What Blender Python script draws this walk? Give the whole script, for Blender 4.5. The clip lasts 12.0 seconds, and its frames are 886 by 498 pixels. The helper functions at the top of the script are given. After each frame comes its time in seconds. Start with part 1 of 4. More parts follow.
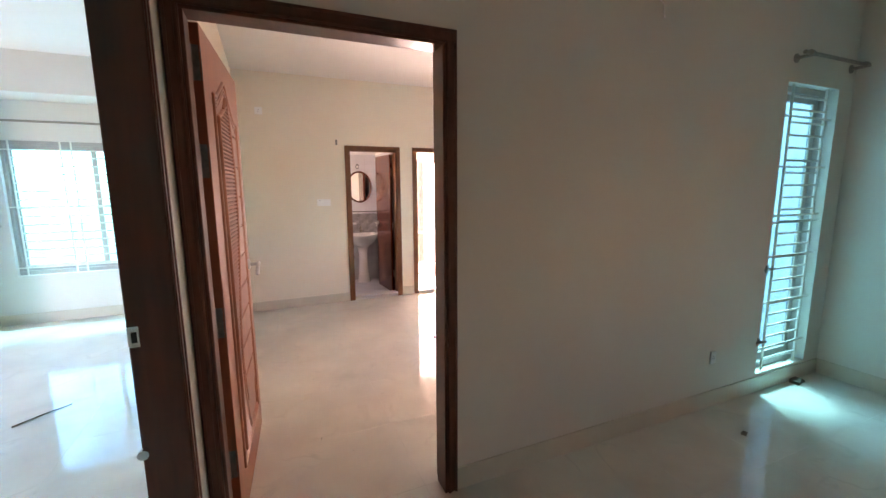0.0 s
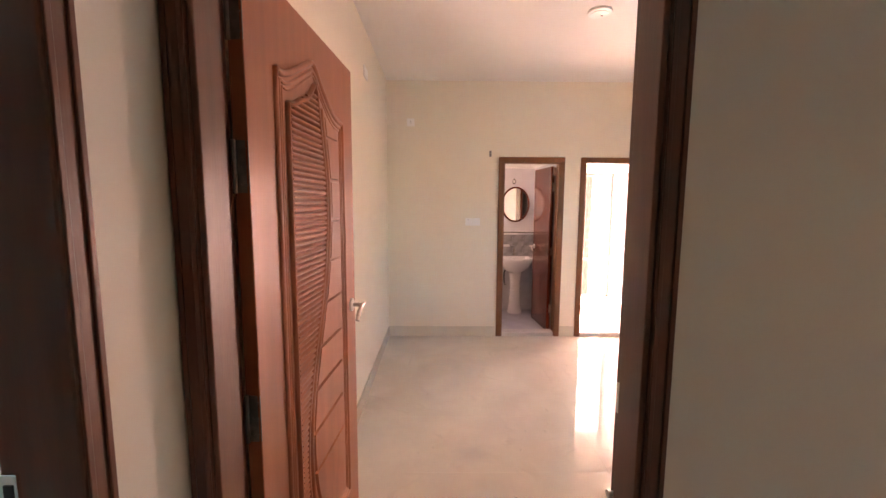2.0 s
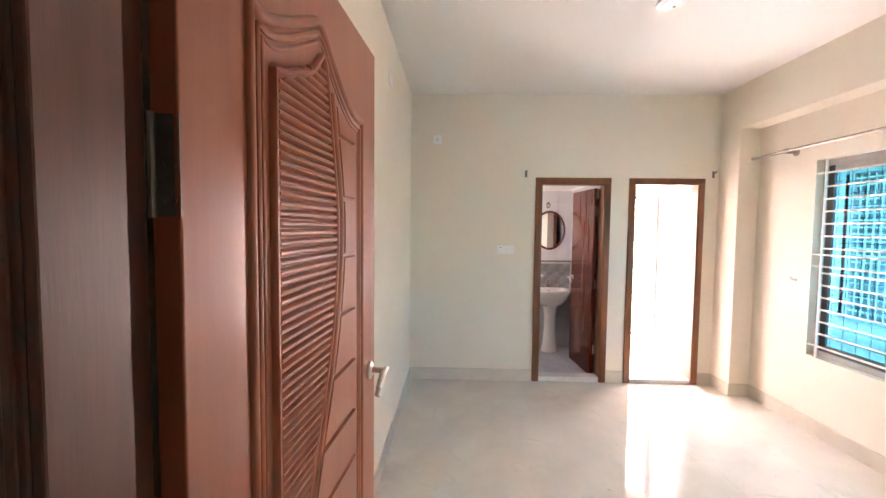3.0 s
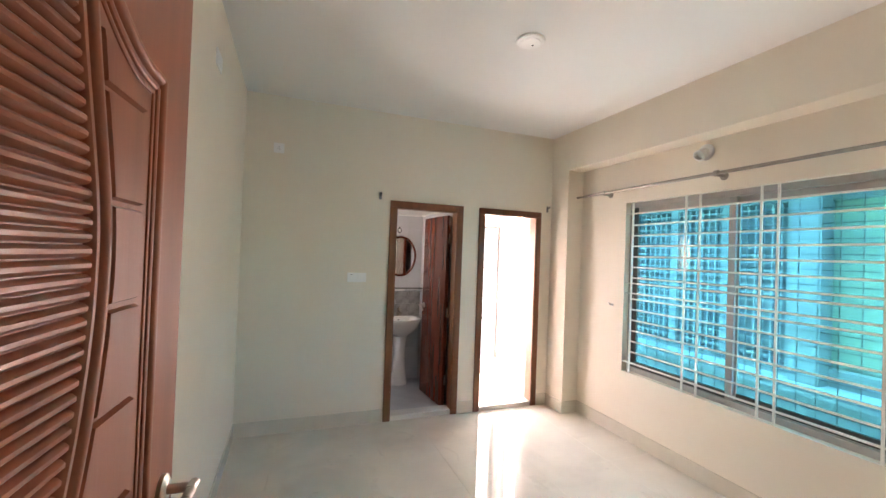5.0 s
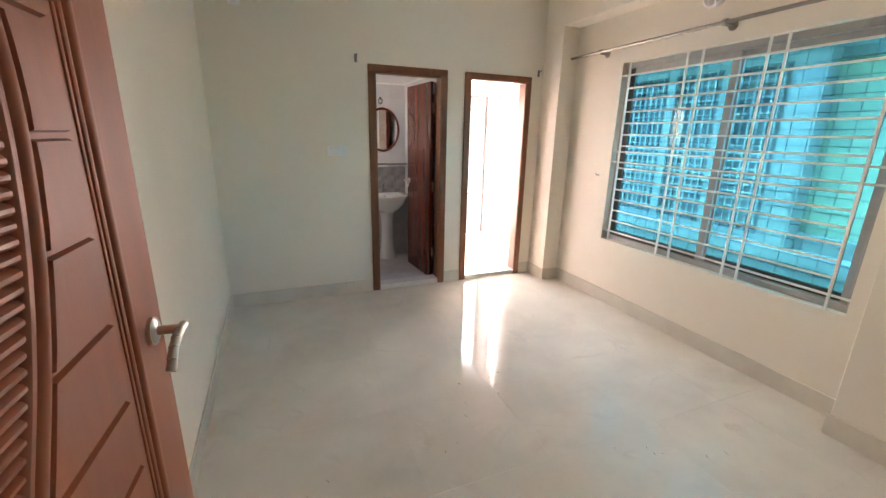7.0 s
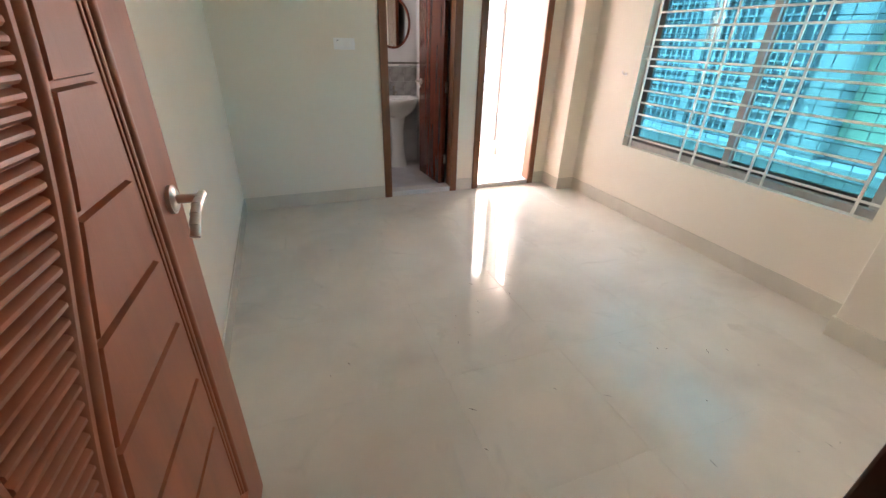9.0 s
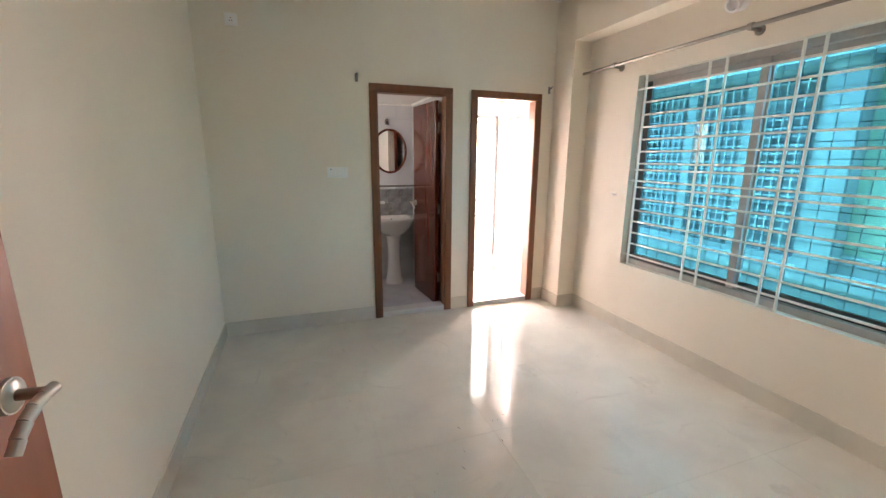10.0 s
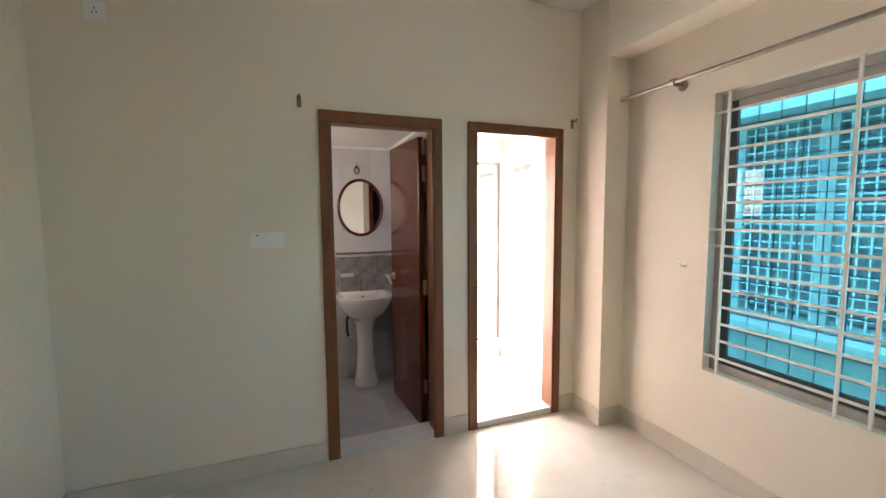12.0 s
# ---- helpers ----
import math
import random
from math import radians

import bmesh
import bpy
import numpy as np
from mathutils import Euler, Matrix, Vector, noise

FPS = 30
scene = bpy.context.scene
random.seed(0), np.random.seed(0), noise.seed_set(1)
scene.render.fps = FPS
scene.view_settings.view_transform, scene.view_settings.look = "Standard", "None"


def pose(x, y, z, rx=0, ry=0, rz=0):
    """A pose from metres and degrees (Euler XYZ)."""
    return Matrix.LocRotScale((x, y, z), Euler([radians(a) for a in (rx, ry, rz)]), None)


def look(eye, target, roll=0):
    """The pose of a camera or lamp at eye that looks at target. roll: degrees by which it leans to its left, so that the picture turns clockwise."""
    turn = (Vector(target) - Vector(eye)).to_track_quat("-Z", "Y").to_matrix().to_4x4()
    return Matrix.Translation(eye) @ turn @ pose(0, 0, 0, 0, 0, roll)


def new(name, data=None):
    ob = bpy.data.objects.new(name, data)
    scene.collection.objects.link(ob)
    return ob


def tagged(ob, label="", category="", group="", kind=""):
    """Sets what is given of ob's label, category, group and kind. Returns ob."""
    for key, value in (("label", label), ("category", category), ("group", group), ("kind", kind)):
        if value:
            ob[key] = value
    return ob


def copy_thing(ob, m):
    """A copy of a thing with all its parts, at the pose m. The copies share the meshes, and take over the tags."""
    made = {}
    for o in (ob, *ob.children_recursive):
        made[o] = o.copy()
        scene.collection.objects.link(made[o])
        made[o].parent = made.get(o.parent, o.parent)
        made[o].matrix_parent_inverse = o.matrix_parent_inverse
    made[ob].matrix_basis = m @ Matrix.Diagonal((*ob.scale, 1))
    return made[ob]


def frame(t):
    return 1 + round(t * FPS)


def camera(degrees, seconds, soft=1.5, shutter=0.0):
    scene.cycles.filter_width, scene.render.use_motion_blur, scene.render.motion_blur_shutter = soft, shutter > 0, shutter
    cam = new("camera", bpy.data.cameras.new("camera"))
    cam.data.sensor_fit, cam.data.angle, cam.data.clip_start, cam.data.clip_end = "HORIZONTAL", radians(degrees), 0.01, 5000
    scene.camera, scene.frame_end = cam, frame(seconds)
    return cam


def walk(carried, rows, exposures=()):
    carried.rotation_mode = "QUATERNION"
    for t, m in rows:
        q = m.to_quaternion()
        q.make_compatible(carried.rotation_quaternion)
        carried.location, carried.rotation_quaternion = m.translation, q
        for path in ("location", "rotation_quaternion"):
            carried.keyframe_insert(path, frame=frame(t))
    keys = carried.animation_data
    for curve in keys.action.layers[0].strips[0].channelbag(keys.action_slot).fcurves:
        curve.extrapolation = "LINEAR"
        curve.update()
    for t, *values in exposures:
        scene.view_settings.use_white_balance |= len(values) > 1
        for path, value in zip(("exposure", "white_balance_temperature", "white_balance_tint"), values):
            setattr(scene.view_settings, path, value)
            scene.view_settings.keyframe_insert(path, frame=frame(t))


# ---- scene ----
cam = camera(95.0, 12.0)
PATH = [
    (0, (-0.049, 0.123, 1.556), (0.730, 1.94, 1.253), -0.4),
    (0.5, (0.020, 0.27, 1.556), (0.463, 2.203, 1.296), -0.2),
    (1, (0.076, 0.46, 1.565), (0.325, 2.428, 1.308), -0.0),
    (1.5, (0.177, 0.709, 1.569), (0.273, 2.695, 1.353), 0.1),
    (2, (0.226, 0.958, 1.574), (0.253, 2.945, 1.35), 0.3),
    (2.5, (0.174, 1.241, 1.564), (0.143, 3.233, 1.39), 0.4),
    (2.7, (0.141, 1.344, 1.579), (0.083, 3.338, 1.428), 0.6),
    (4.3, (0.045, 1.825, 1.6), (0.236, 3.815, 1.665), 0.7),
    (4.5, (0.032, 1.838, 1.608), (0.383, 3.806, 1.659), 1.3),
    (5, (0.049, 1.857, 1.603), (0.751, 3.73, 1.63), 2.1),
    (5.5, (0.085, 1.867, 1.594), (1.016, 3.637, 1.589), 2.1),
    (6, (0.094, 1.872, 1.598), (1.116, 3.59, 1.531), 1.8),
    (6.5, (0.103, 1.868, 1.576), (0.994, 3.645, 1.358), 1.6),
    (7, (0.092, 1.87, 1.518), (0.832, 3.647, 0.977), 1.2),
    (7.5, (0.074, 1.908, 1.415), (0.703, 3.576, 0.508), 0.7),
    (7.7, (0.079, 1.896, 1.389), (0.662, 3.494, 0.338), 0.5),
    (9.3, (0.063, 1.875, 1.436), (0.728, 3.581, 0.631), 1.1),
    (9.5, (0.133, 1.909, 1.469), (0.795, 3.664, 0.774), 0.7),
    (10, (0.295, 2.032, 1.488), (0.954, 3.869, 1.051), 0.4),
    (10.5, (0.359, 2.242, 1.493), (1.092, 4.08, 1.204), 0.7),
    (11, (0.451, 2.543, 1.494), (1.23, 4.372, 1.266), 0.5),
    (11.5, (0.59, 2.874, 1.483), (1.33, 4.723, 1.293), -0.1),
    (12, (0.739, 3.185, 1.501), (1.449, 5.047, 1.329), -0.4),
]
LIGHT = [(0.0, 6.42, 9800, 48), (0.5, 6.35, 10100, 51), (1.0, 6.25, 11600, 60), (1.6, 6.25, 12400, 64), (2.2, 6.5, 10300, 52), (2.7, 6.55, 8200, 38), (4.4, 6.1, 8100, 26),
         (5.5, 5.9, 8050, 24), (7.5, 5.85, 8050, 24), (9.5, 5.85, 8000, 24), (11.0, 5.55, 8000, 22), (12.0, 5.55, 8300, 23)]
walk(cam, [(t, look(eye, target, roll)) for t, eye, target, roll in PATH], LIGHT)

# ---- daylight ----
SUN_DIR = Vector((0.38, 0.72, 1.75)).normalized()
world = bpy.data.worlds.new("sky")
scene.world = world
world.use_nodes = True
wn = world.node_tree.nodes
sky = wn.new("ShaderNodeTexSky")
sky.sky_type, sky.sun_disc = "NISHITA", False
sky.sun_elevation = math.asin(SUN_DIR.z)
sky.sun_rotation = math.atan2(SUN_DIR.x, SUN_DIR.y)
wn["Background"].inputs["Strength"].default_value = 0.06
world.node_tree.links.new(sky.outputs[0], wn["Background"].inputs["Color"])
sun = new("sun", bpy.data.lights.new("sun", "SUN"))
sun.data.energy, sun.data.angle, sun.data.color = 0.45, radians(7), (1.0, 0.95, 0.87)
sun.matrix_world = look(SUN_DIR * 20, (0, 0, 0))


def sky_panel(x, y, z, target, sx, sy, watts, color):
    """Sky light standing above and outside an opening."""
    lamp = new("sky_light", bpy.data.lights.new("sky_light", "AREA"))
    lamp.data.shape, lamp.data.size, lamp.data.size_y = "RECTANGLE", sx, sy
    lamp.data.energy, lamp.data.color = watts, color
    lamp.matrix_world = look((x, y, z), target)
    return lamp


SKY = (0.95, 0.97, 1.0)
sky_panel(2.30, 7.02, 1.1, (2.30, 0.0, 1.1), 0.95, 1.8, 2.0, (0.92, 0.945, 1.0))             # balcony opening
sky_panel(2.96, 6.59, 1.1, (0.0, 6.59, 1.1), 0.52, 1.8, 2.2, (0.92, 0.945, 1.0))             # balcony side opening
sky_panel(4.1, 4.4, 4.6, (2.6, 4.4, 0.8), 1.6, 3.2, 36, (1.0, 0.98, 0.97))    # strip of sky over the alley
sky_panel(-1.92, 6.50, 1.34, (-1.92, 0.0, 1.34), 1.64, 1.5, 0.45, (0.42, 0.88, 1.0))         # side room window
sky_panel(-3.98, 3.92, 1.15, (0.0, 3.92, 1.15), 2.0, 2.0, 0.24, (0.42, 0.88, 1.0))           # sliding door
sky_panel(4.26, -0.8, 1.45, (0.0, -0.8, 1.45), 1.1, 1.0, 0.032, (0.9, 0.96, 0.95))  # unseen east opening, added to brighten the hall
sky_panel(0.0, 6.4, 1.72, (2.0, 6.4, 1.72), 0.5, 0.5, 0.09, SKY)               # assumed vent opening, unseen, added to light the bathroom
sky_panel(3.57, 2.25, 1.2, (3.57, 0.0, 1.0), 0.6, 2.0, 0.17, (0.55, 0.88, 1.0))                # hall window


# ---- materials ----
def mat(name, color, rough=0.5, vary=0.06, scale=6.0, bump=0.05, bscale=60.0, metal=0.0, stretch=(1, 1, 1), spec=0.5, coat=0.0, dirt=0.0, per_object=0.0, placed=False, veins=0.0):
    m = bpy.data.materials.new(name)
    m.use_nodes = True
    n, l = m.node_tree.nodes, m.node_tree.links
    b = n["Principled BSDF"]
    b.inputs["Roughness"].default_value, b.inputs["Metallic"].default_value = rough, metal
    b.inputs["Specular IOR Level"].default_value, b.inputs["Coat Weight"].default_value = spec, coat
    b.inputs["Coat Roughness"].default_value = 0.12
    tc, mp = n.new("ShaderNodeTexCoord"), n.new("ShaderNodeMapping")
    mp.inputs["Scale"].default_value = stretch
    where = n.new("ShaderNodeNewGeometry").outputs["Position"] if placed else tc.outputs["Object"]
    l.new(where, mp.inputs["Vector"])
    big, fine, mix = n.new("ShaderNodeTexNoise"), n.new("ShaderNodeTexNoise"), n.new("ShaderNodeMix")
    big.inputs["Scale"].default_value, big.inputs["Detail"].default_value = scale, 6
    fine.inputs["Scale"].default_value, fine.inputs["Detail"].default_value = bscale, 4
    l.new(mp.outputs[0], big.inputs["Vector"])
    l.new(mp.outputs[0], fine.inputs["Vector"])
    mix.data_type = "RGBA"
    mix.inputs["A"].default_value = (*[c * (1 - vary) for c in color], 1)
    mix.inputs["B"].default_value = (*[min(1, c * (1 + vary)) for c in color], 1)
    ramp = n.new("ShaderNodeMapRange")
    ramp.inputs["From Min"].default_value, ramp.inputs["From Max"].default_value = 0.3, 0.7
    l.new(big.outputs["Fac"], ramp.inputs["Value"])
    l.new(ramp.outputs[0], mix.inputs["Factor"])
    out = mix.outputs["Result"]
    if dirt:
        blot, low, dm = n.new("ShaderNodeTexNoise"), n.new("ShaderNodeMapRange"), n.new("ShaderNodeMix")
        blot.inputs["Scale"].default_value, blot.inputs["Detail"].default_value, blot.inputs["Distortion"].default_value = 1.7, 9, 0.6
        l.new(where, blot.inputs["Vector"])
        low.inputs["From Min"].default_value, low.inputs["From Max"].default_value, low.inputs["To Max"].default_value = 0.55, 0.75, dirt
        l.new(blot.outputs["Fac"], low.inputs["Value"])
        dm.data_type = "RGBA"
        dm.inputs["B"].default_value = (*[c * 0.6 for c in color], 1)
        l.new(low.outputs[0], dm.inputs["Factor"])
        l.new(out, dm.inputs["A"])
        out = dm.outputs["Result"]
    if veins:
        vn, off, line, near, gate, both, vm = (n.new("ShaderNodeTexNoise"), n.new("ShaderNodeMath"), n.new("ShaderNodeMath"), n.new("ShaderNodeMapRange"),
                                               n.new("ShaderNodeMapRange"), n.new("ShaderNodeMath"), n.new("ShaderNodeMix"))
        vn.inputs["Scale"].default_value, vn.inputs["Detail"].default_value, vn.inputs["Distortion"].default_value = 1.6, 9, 0.7
        l.new(where, vn.inputs["Vector"])
        off.operation, off.inputs[1].default_value = "SUBTRACT", 0.5
        l.new(vn.outputs["Fac"], off.inputs[0])
        line.operation = "ABSOLUTE"
        l.new(off.outputs[0], line.inputs[0])
        near.inputs["From Min"].default_value, near.inputs["From Max"].default_value = 0.022, 0.0
        l.new(line.outputs[0], near.inputs["Value"])
        gate.inputs["From Min"].default_value, gate.inputs["From Max"].default_value, gate.inputs["To Max"].default_value = 0.50, 0.66, veins
        l.new(big.outputs["Fac"], gate.inputs["Value"])
        both.operation = "MULTIPLY"
        l.new(near.outputs[0], both.inputs[0])
        l.new(gate.outputs[0], both.inputs[1])
        vm.data_type = "RGBA"
        vm.inputs["B"].default_value = (0.40, 0.36, 0.30, 1)
        l.new(both.outputs[0], vm.inputs["Factor"])
        l.new(out, vm.inputs["A"])
        out = vm.outputs["Result"]
    if per_object:
        info, mul, val = n.new("ShaderNodeObjectInfo"), n.new("ShaderNodeMapRange"), n.new("ShaderNodeHueSaturation")
        mul.inputs["To Min"].default_value, mul.inputs["To Max"].default_value = 1 - per_object, 1 + per_object
        l.new(info.outputs["Random"], mul.inputs["Value"])
        l.new(mul.outputs[0], val.inputs["Value"])
        l.new(out, val.inputs["Color"])
        out = val.outputs["Color"]
    l.new(out, b.inputs["Base Color"])
    if bump:
        bp = n.new("ShaderNodeBump")
        bp.inputs["Strength"].default_value, bp.inputs["Distance"].default_value = bump, 0.004
        l.new(fine.outputs["Fac"], bp.inputs["Height"])
        l.new(bp.outputs[0], b.inputs["Normal"])
    return m


def glass(name, tint, gloss=0.08):
    m = bpy.data.materials.new(name)
    m.use_nodes = True
    n, l = m.node_tree.nodes, m.node_tree.links
    n.remove(n["Principled BSDF"])
    clear, shine, mix, edge, steep, gain = (n.new("ShaderNodeBsdfTransparent"), n.new("ShaderNodeBsdfGlossy"), n.new("ShaderNodeMixShader"),
                                            n.new("ShaderNodeLayerWeight"), n.new("ShaderNodeMath"), n.new("ShaderNodeMapRange"))
    clear.inputs["Color"].default_value = (*tint, 1)
    shine.inputs["Roughness"].default_value = 0.02
    edge.inputs["Blend"].default_value = 0.5
    steep.operation, steep.inputs[1].default_value = "POWER", 5.0
    gain.inputs["To Min"].default_value, gain.inputs["To Max"].default_value = 0.03, 0.6
    l.new(edge.outputs["Facing"], steep.inputs[0])
    l.new(steep.outputs[0], gain.inputs["Value"])
    l.new(gain.outputs[0], mix.inputs[0])
    l.new(clear.outputs[0], mix.inputs[1])
    l.new(shine.outputs[0], mix.inputs[2])
    l.new(mix.outputs[0], n["Material Output"].inputs["Surface"])
    return m


M_WALL = mat("cream_wall_paint", (0.86, 0.785, 0.665), 0.55, 0.025, 1.3, 0.06, 90, dirt=0.04)
M_HALL = mat("pale_hall_paint", (0.74, 0.71, 0.64), 0.55, 0.03, 1.3, 0.06, 90, dirt=0.05)
M_LROOM = mat("pale_room_paint", (0.78, 0.77, 0.72), 0.55, 0.03, 1.3, 0.06, 90, dirt=0.05)
M_CEIL = mat("white_ceiling_paint", (0.88, 0.865, 0.835), 0.7, 0.02, 1.2, 0.05, 80)
M_TILE = mat("polished_cream_tile", (0.73, 0.685, 0.60), 0.065, 0.06, 3.2, 0.006, 3, dirt=0.34, per_object=0.004, placed=True, veins=0.28)
M_GROUT = mat("beige_grout", (0.70, 0.66, 0.57), 0.6, 0.05, 20, 0.1, 200)
M_SKIRT = mat("grey_cream_skirting_tile", (0.72, 0.665, 0.56), 0.25, 0.06, 4, 0.02, 30, dirt=0.1)
M_LEAF = mat("varnished_red_teak", (0.37, 0.108, 0.048), 0.40, 0.13, 3.0, 0.04, 30, stretch=(6, 6, 0.5), coat=0.15)
M_FRAME = mat("varnished_brown_hardwood", (0.115, 0.036, 0.018), 0.36, 0.25, 4.0, 0.08, 30, stretch=(6, 6, 0.6), coat=0.12)
M_FRAME2 = mat("varnished_reddish_hardwood", (0.20, 0.066, 0.024), 0.36, 0.22, 4.0, 0.08, 30, stretch=(6, 6, 0.6), coat=0.1)
M_BLEAF = mat("dark_red_varnished_teak", (0.115, 0.022, 0.010), 0.14, 0.25, 3.0, 0.01, 30, stretch=(6, 6, 0.5), coat=0.1, spec=0.35)
M_STEEL = mat("brushed_steel", (0.60, 0.58, 0.55), 0.28, 0.08, 30, 0.03, 200, metal=1.0)
M_ROD = mat("dull_brown_steel", (0.36, 0.32, 0.28), 0.32, 0.1, 30, 0.03, 200, metal=1.0)
M_NGRILLE = mat("dusty_grey_painted_iron", (0.52, 0.52, 0.50), 0.6, 0.1, 20, 0.08, 120)
M_CHROME = mat("chrome", (0.78, 0.78, 0.78), 0.1, 0.03, 20, 0.0, 100, metal=1.0)
M_HINGE = mat("dull_hinge_metal", (0.22, 0.21, 0.20), 0.45, 0.2, 40, 0.1, 200, metal=0.9)
M_ALU = mat("grey_anodised_aluminium", (0.46, 0.42, 0.39), 0.45, 0.08, 20, 0.03, 150, metal=0.2)
# aluminium darkened to paint in the shaded side of the sashes
M_SASH_SHADE = mat("shade_dark_aluminium", (0.055, 0.050, 0.046), 0.4, 0.1, 20, 0.03, 150, metal=0.3)
M_WIRE = mat("dark_galvanised_wire", (0.09, 0.09, 0.09), 0.5, 0.15, 20, 0.05, 150, metal=0.5)
M_GRILLE = mat("cream_painted_iron", (0.88, 0.85, 0.78), 0.45, 0.06, 20, 0.08, 120)
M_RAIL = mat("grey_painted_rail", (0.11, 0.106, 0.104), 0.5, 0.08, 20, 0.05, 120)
M_GLASS = glass("cyan_tinted_glass", (0.20, 0.60, 0.72))
M_PALE = glass("bronze_tinted_glass", (0.58, 0.52, 0.46))
M_CLEAR = glass("clear_glass", (0.9, 0.95, 0.95))
M_PLASTIC = mat("white_plastic", (0.91, 0.905, 0.88), 0.35, 0.02, 8, 0.0, 80)
M_DARK = mat("black_rubber", (0.03, 0.03, 0.03), 0.6, 0.1, 20, 0.05, 100)
M_CERAM = mat("white_glazed_ceramic", (0.82, 0.81, 0.79), 0.1, 0.02, 5, 0.0, 50, coat=0.5)
M_BTILE = mat("white_bath_wall_tile", (0.70, 0.70, 0.72), 0.15, 0.04, 5, 0.02, 30, per_object=0.03)
M_BSTONE = mat("grey_mottled_bath_tile", (0.36, 0.35, 0.35), 0.2, 0.4, 9, 0.03, 40, per_object=0.08)
M_BLOW = mat("light_grey_bath_tile", (0.52, 0.52, 0.53), 0.18, 0.08, 6, 0.02, 40, per_object=0.04)
M_BFLOOR = mat("grey_bath_floor_tile", (0.42, 0.42, 0.43), 0.3, 0.1, 8, 0.03, 60, per_object=0.05)
M_MARBLE = mat("white_marble_sill", (0.74, 0.72, 0.67), 0.2, 0.1, 5, 0.02, 40)
M_MIRROR = mat("mirror_silver", (0.9, 0.9, 0.9), 0.01, 0.0, 5, 0.0, 40, metal=1.0)
M_PEACH = mat("peach_exterior_paint", (0.66, 0.57, 0.52), 0.6, 0.05, 3, 0.1, 70, dirt=0.06)
M_BALC = mat("pale_balcony_tile", (0.48, 0.44, 0.41), 0.35, 0.06, 5, 0.03, 50, per_object=0.04)
M_OUT = mat("weathered_facade_paint", (0.36, 0.36, 0.345), 0.8, 0.12, 1.5, 0.2, 40, dirt=0.25)
M_OUT2 = mat("smooth_green_facade_panel", (0.44, 0.55, 0.40), 0.7, 0.05, 1.5, 0.05, 40)
M_DARKGLASS = mat("dark_window_interior", (0.20, 0.21, 0.22), 0.6, 0.2, 2, 0.0, 40)
M_GROUND = mat("dusty_ground", (0.30, 0.27, 0.22), 0.9, 0.2, 0.4, 0.3, 4)
M_BRICK = mat("red_brick", (0.42, 0.17, 0.10), 0.85, 0.2, 14, 0.4, 60)
M_BOARD = mat("raw_cream_board", (0.66, 0.58, 0.46), 0.6, 0.1, 8, 0.1, 60)
M_BARK = mat("grey_brown_bark", (0.16, 0.12, 0.09), 0.9, 0.3, 8, 0.5, 30, stretch=(3, 3, 0.6))
M_GREEN = mat("green_foliage", (0.06, 0.11, 0.035), 0.55, 0.3, 4, 0.0, 20)


# ---- building tools ----
def box(bm, x0, x1, y0, y1, z0, z1, bevel=0.0):
    vs = [bm.verts.new((x, y, z)) for x in (x0, x1) for y in (y0, y1) for z in (z0, z1)]
    fs = [bm.faces.new([vs[i] for i in q]) for q in ((0, 1, 3, 2), (4, 6, 7, 5), (0, 4, 5, 1), (2, 3, 7, 6), (0, 2, 6, 4), (1, 5, 7, 3))]
    if bevel:
        es = list({e for f in fs for e in f.edges})
        bmesh.ops.bevel(bm, geom=es, offset=bevel, segments=2, affect="EDGES", profile=0.5)
    return bm


def boxed(*spec, bevel=0.0):
    return box(bmesh.new(), *spec, bevel=bevel)


def tube(bm, a, b, r, n=12, r2=None):
    a, b = Vector(a), Vector(b)
    m = Matrix.Translation((a + b) / 2) @ (b - a).to_track_quat("Z", "Y").to_matrix().to_4x4()
    bmesh.ops.create_cone(bm, cap_ends=True, segments=n, radius1=r, radius2=r if r2 is None else r2, depth=(b - a).length, matrix=m)
    return bm


def lathe(bm, profile, centre=(0, 0, 0), n=32, sx=1.0, sy=1.0):
    rings = []
    for r, z in profile:
        rings.append([bm.verts.new((centre[0] + sx * r * math.cos(2 * math.pi * i / n), centre[1] + sy * r * math.sin(2 * math.pi * i / n), centre[2] + z)) for i in range(n)])
    for a, b in zip(rings, rings[1:]):
        for i in range(n):
            bm.faces.new((a[i], a[(i + 1) % n], b[(i + 1) % n], b[i]))
    bm.faces.new(rings[0][::-1])
    bm.faces.new(rings[-1])
    return bm


def sweep(bm, pts, w, h, side=-1, base=0.0, n=5):
    """A half-round ridge along points (u, z) of a leaf's face, standing out to y = side * h."""
    pts = [Vector(p) for p in pts]
    rings = []
    for i, p in enumerate(pts):
        d = (pts[min(i + 1, len(pts) - 1)] - pts[max(i - 1, 0)]).normalized()
        q = Vector((-d.y, d.x))
        ring = []
        for k in range(n + 1):
            a = math.pi * k / n
            o = p + q * (w / 2 * math.cos(a))
            ring.append(bm.verts.new((o.x, base + side * h * math.sin(a) - side * 0.001 * (k in (0, n)), o.y)))
        rings.append(ring)
    for a, b in zip(rings, rings[1:]):
        for k in range(n):
            bm.faces.new((a[k], a[k + 1], b[k + 1], b[k]))
    bm.faces.new(rings[0])
    bm.faces.new(rings[-1][::-1])
    return bm


def mesh_of(name, bm, material, smooth=False):
    bmesh.ops.recalc_face_normals(bm, faces=bm.faces[:])
    me = bpy.data.meshes.new(name)
    bm.to_mesh(me)
    bm.free()
    me.materials.append(material)
    if smooth:
        me.polygons.foreach_set("use_smooth", [True] * len(me.polygons))
        me.set_sharp_from_angle(angle=radians(40))
    return me


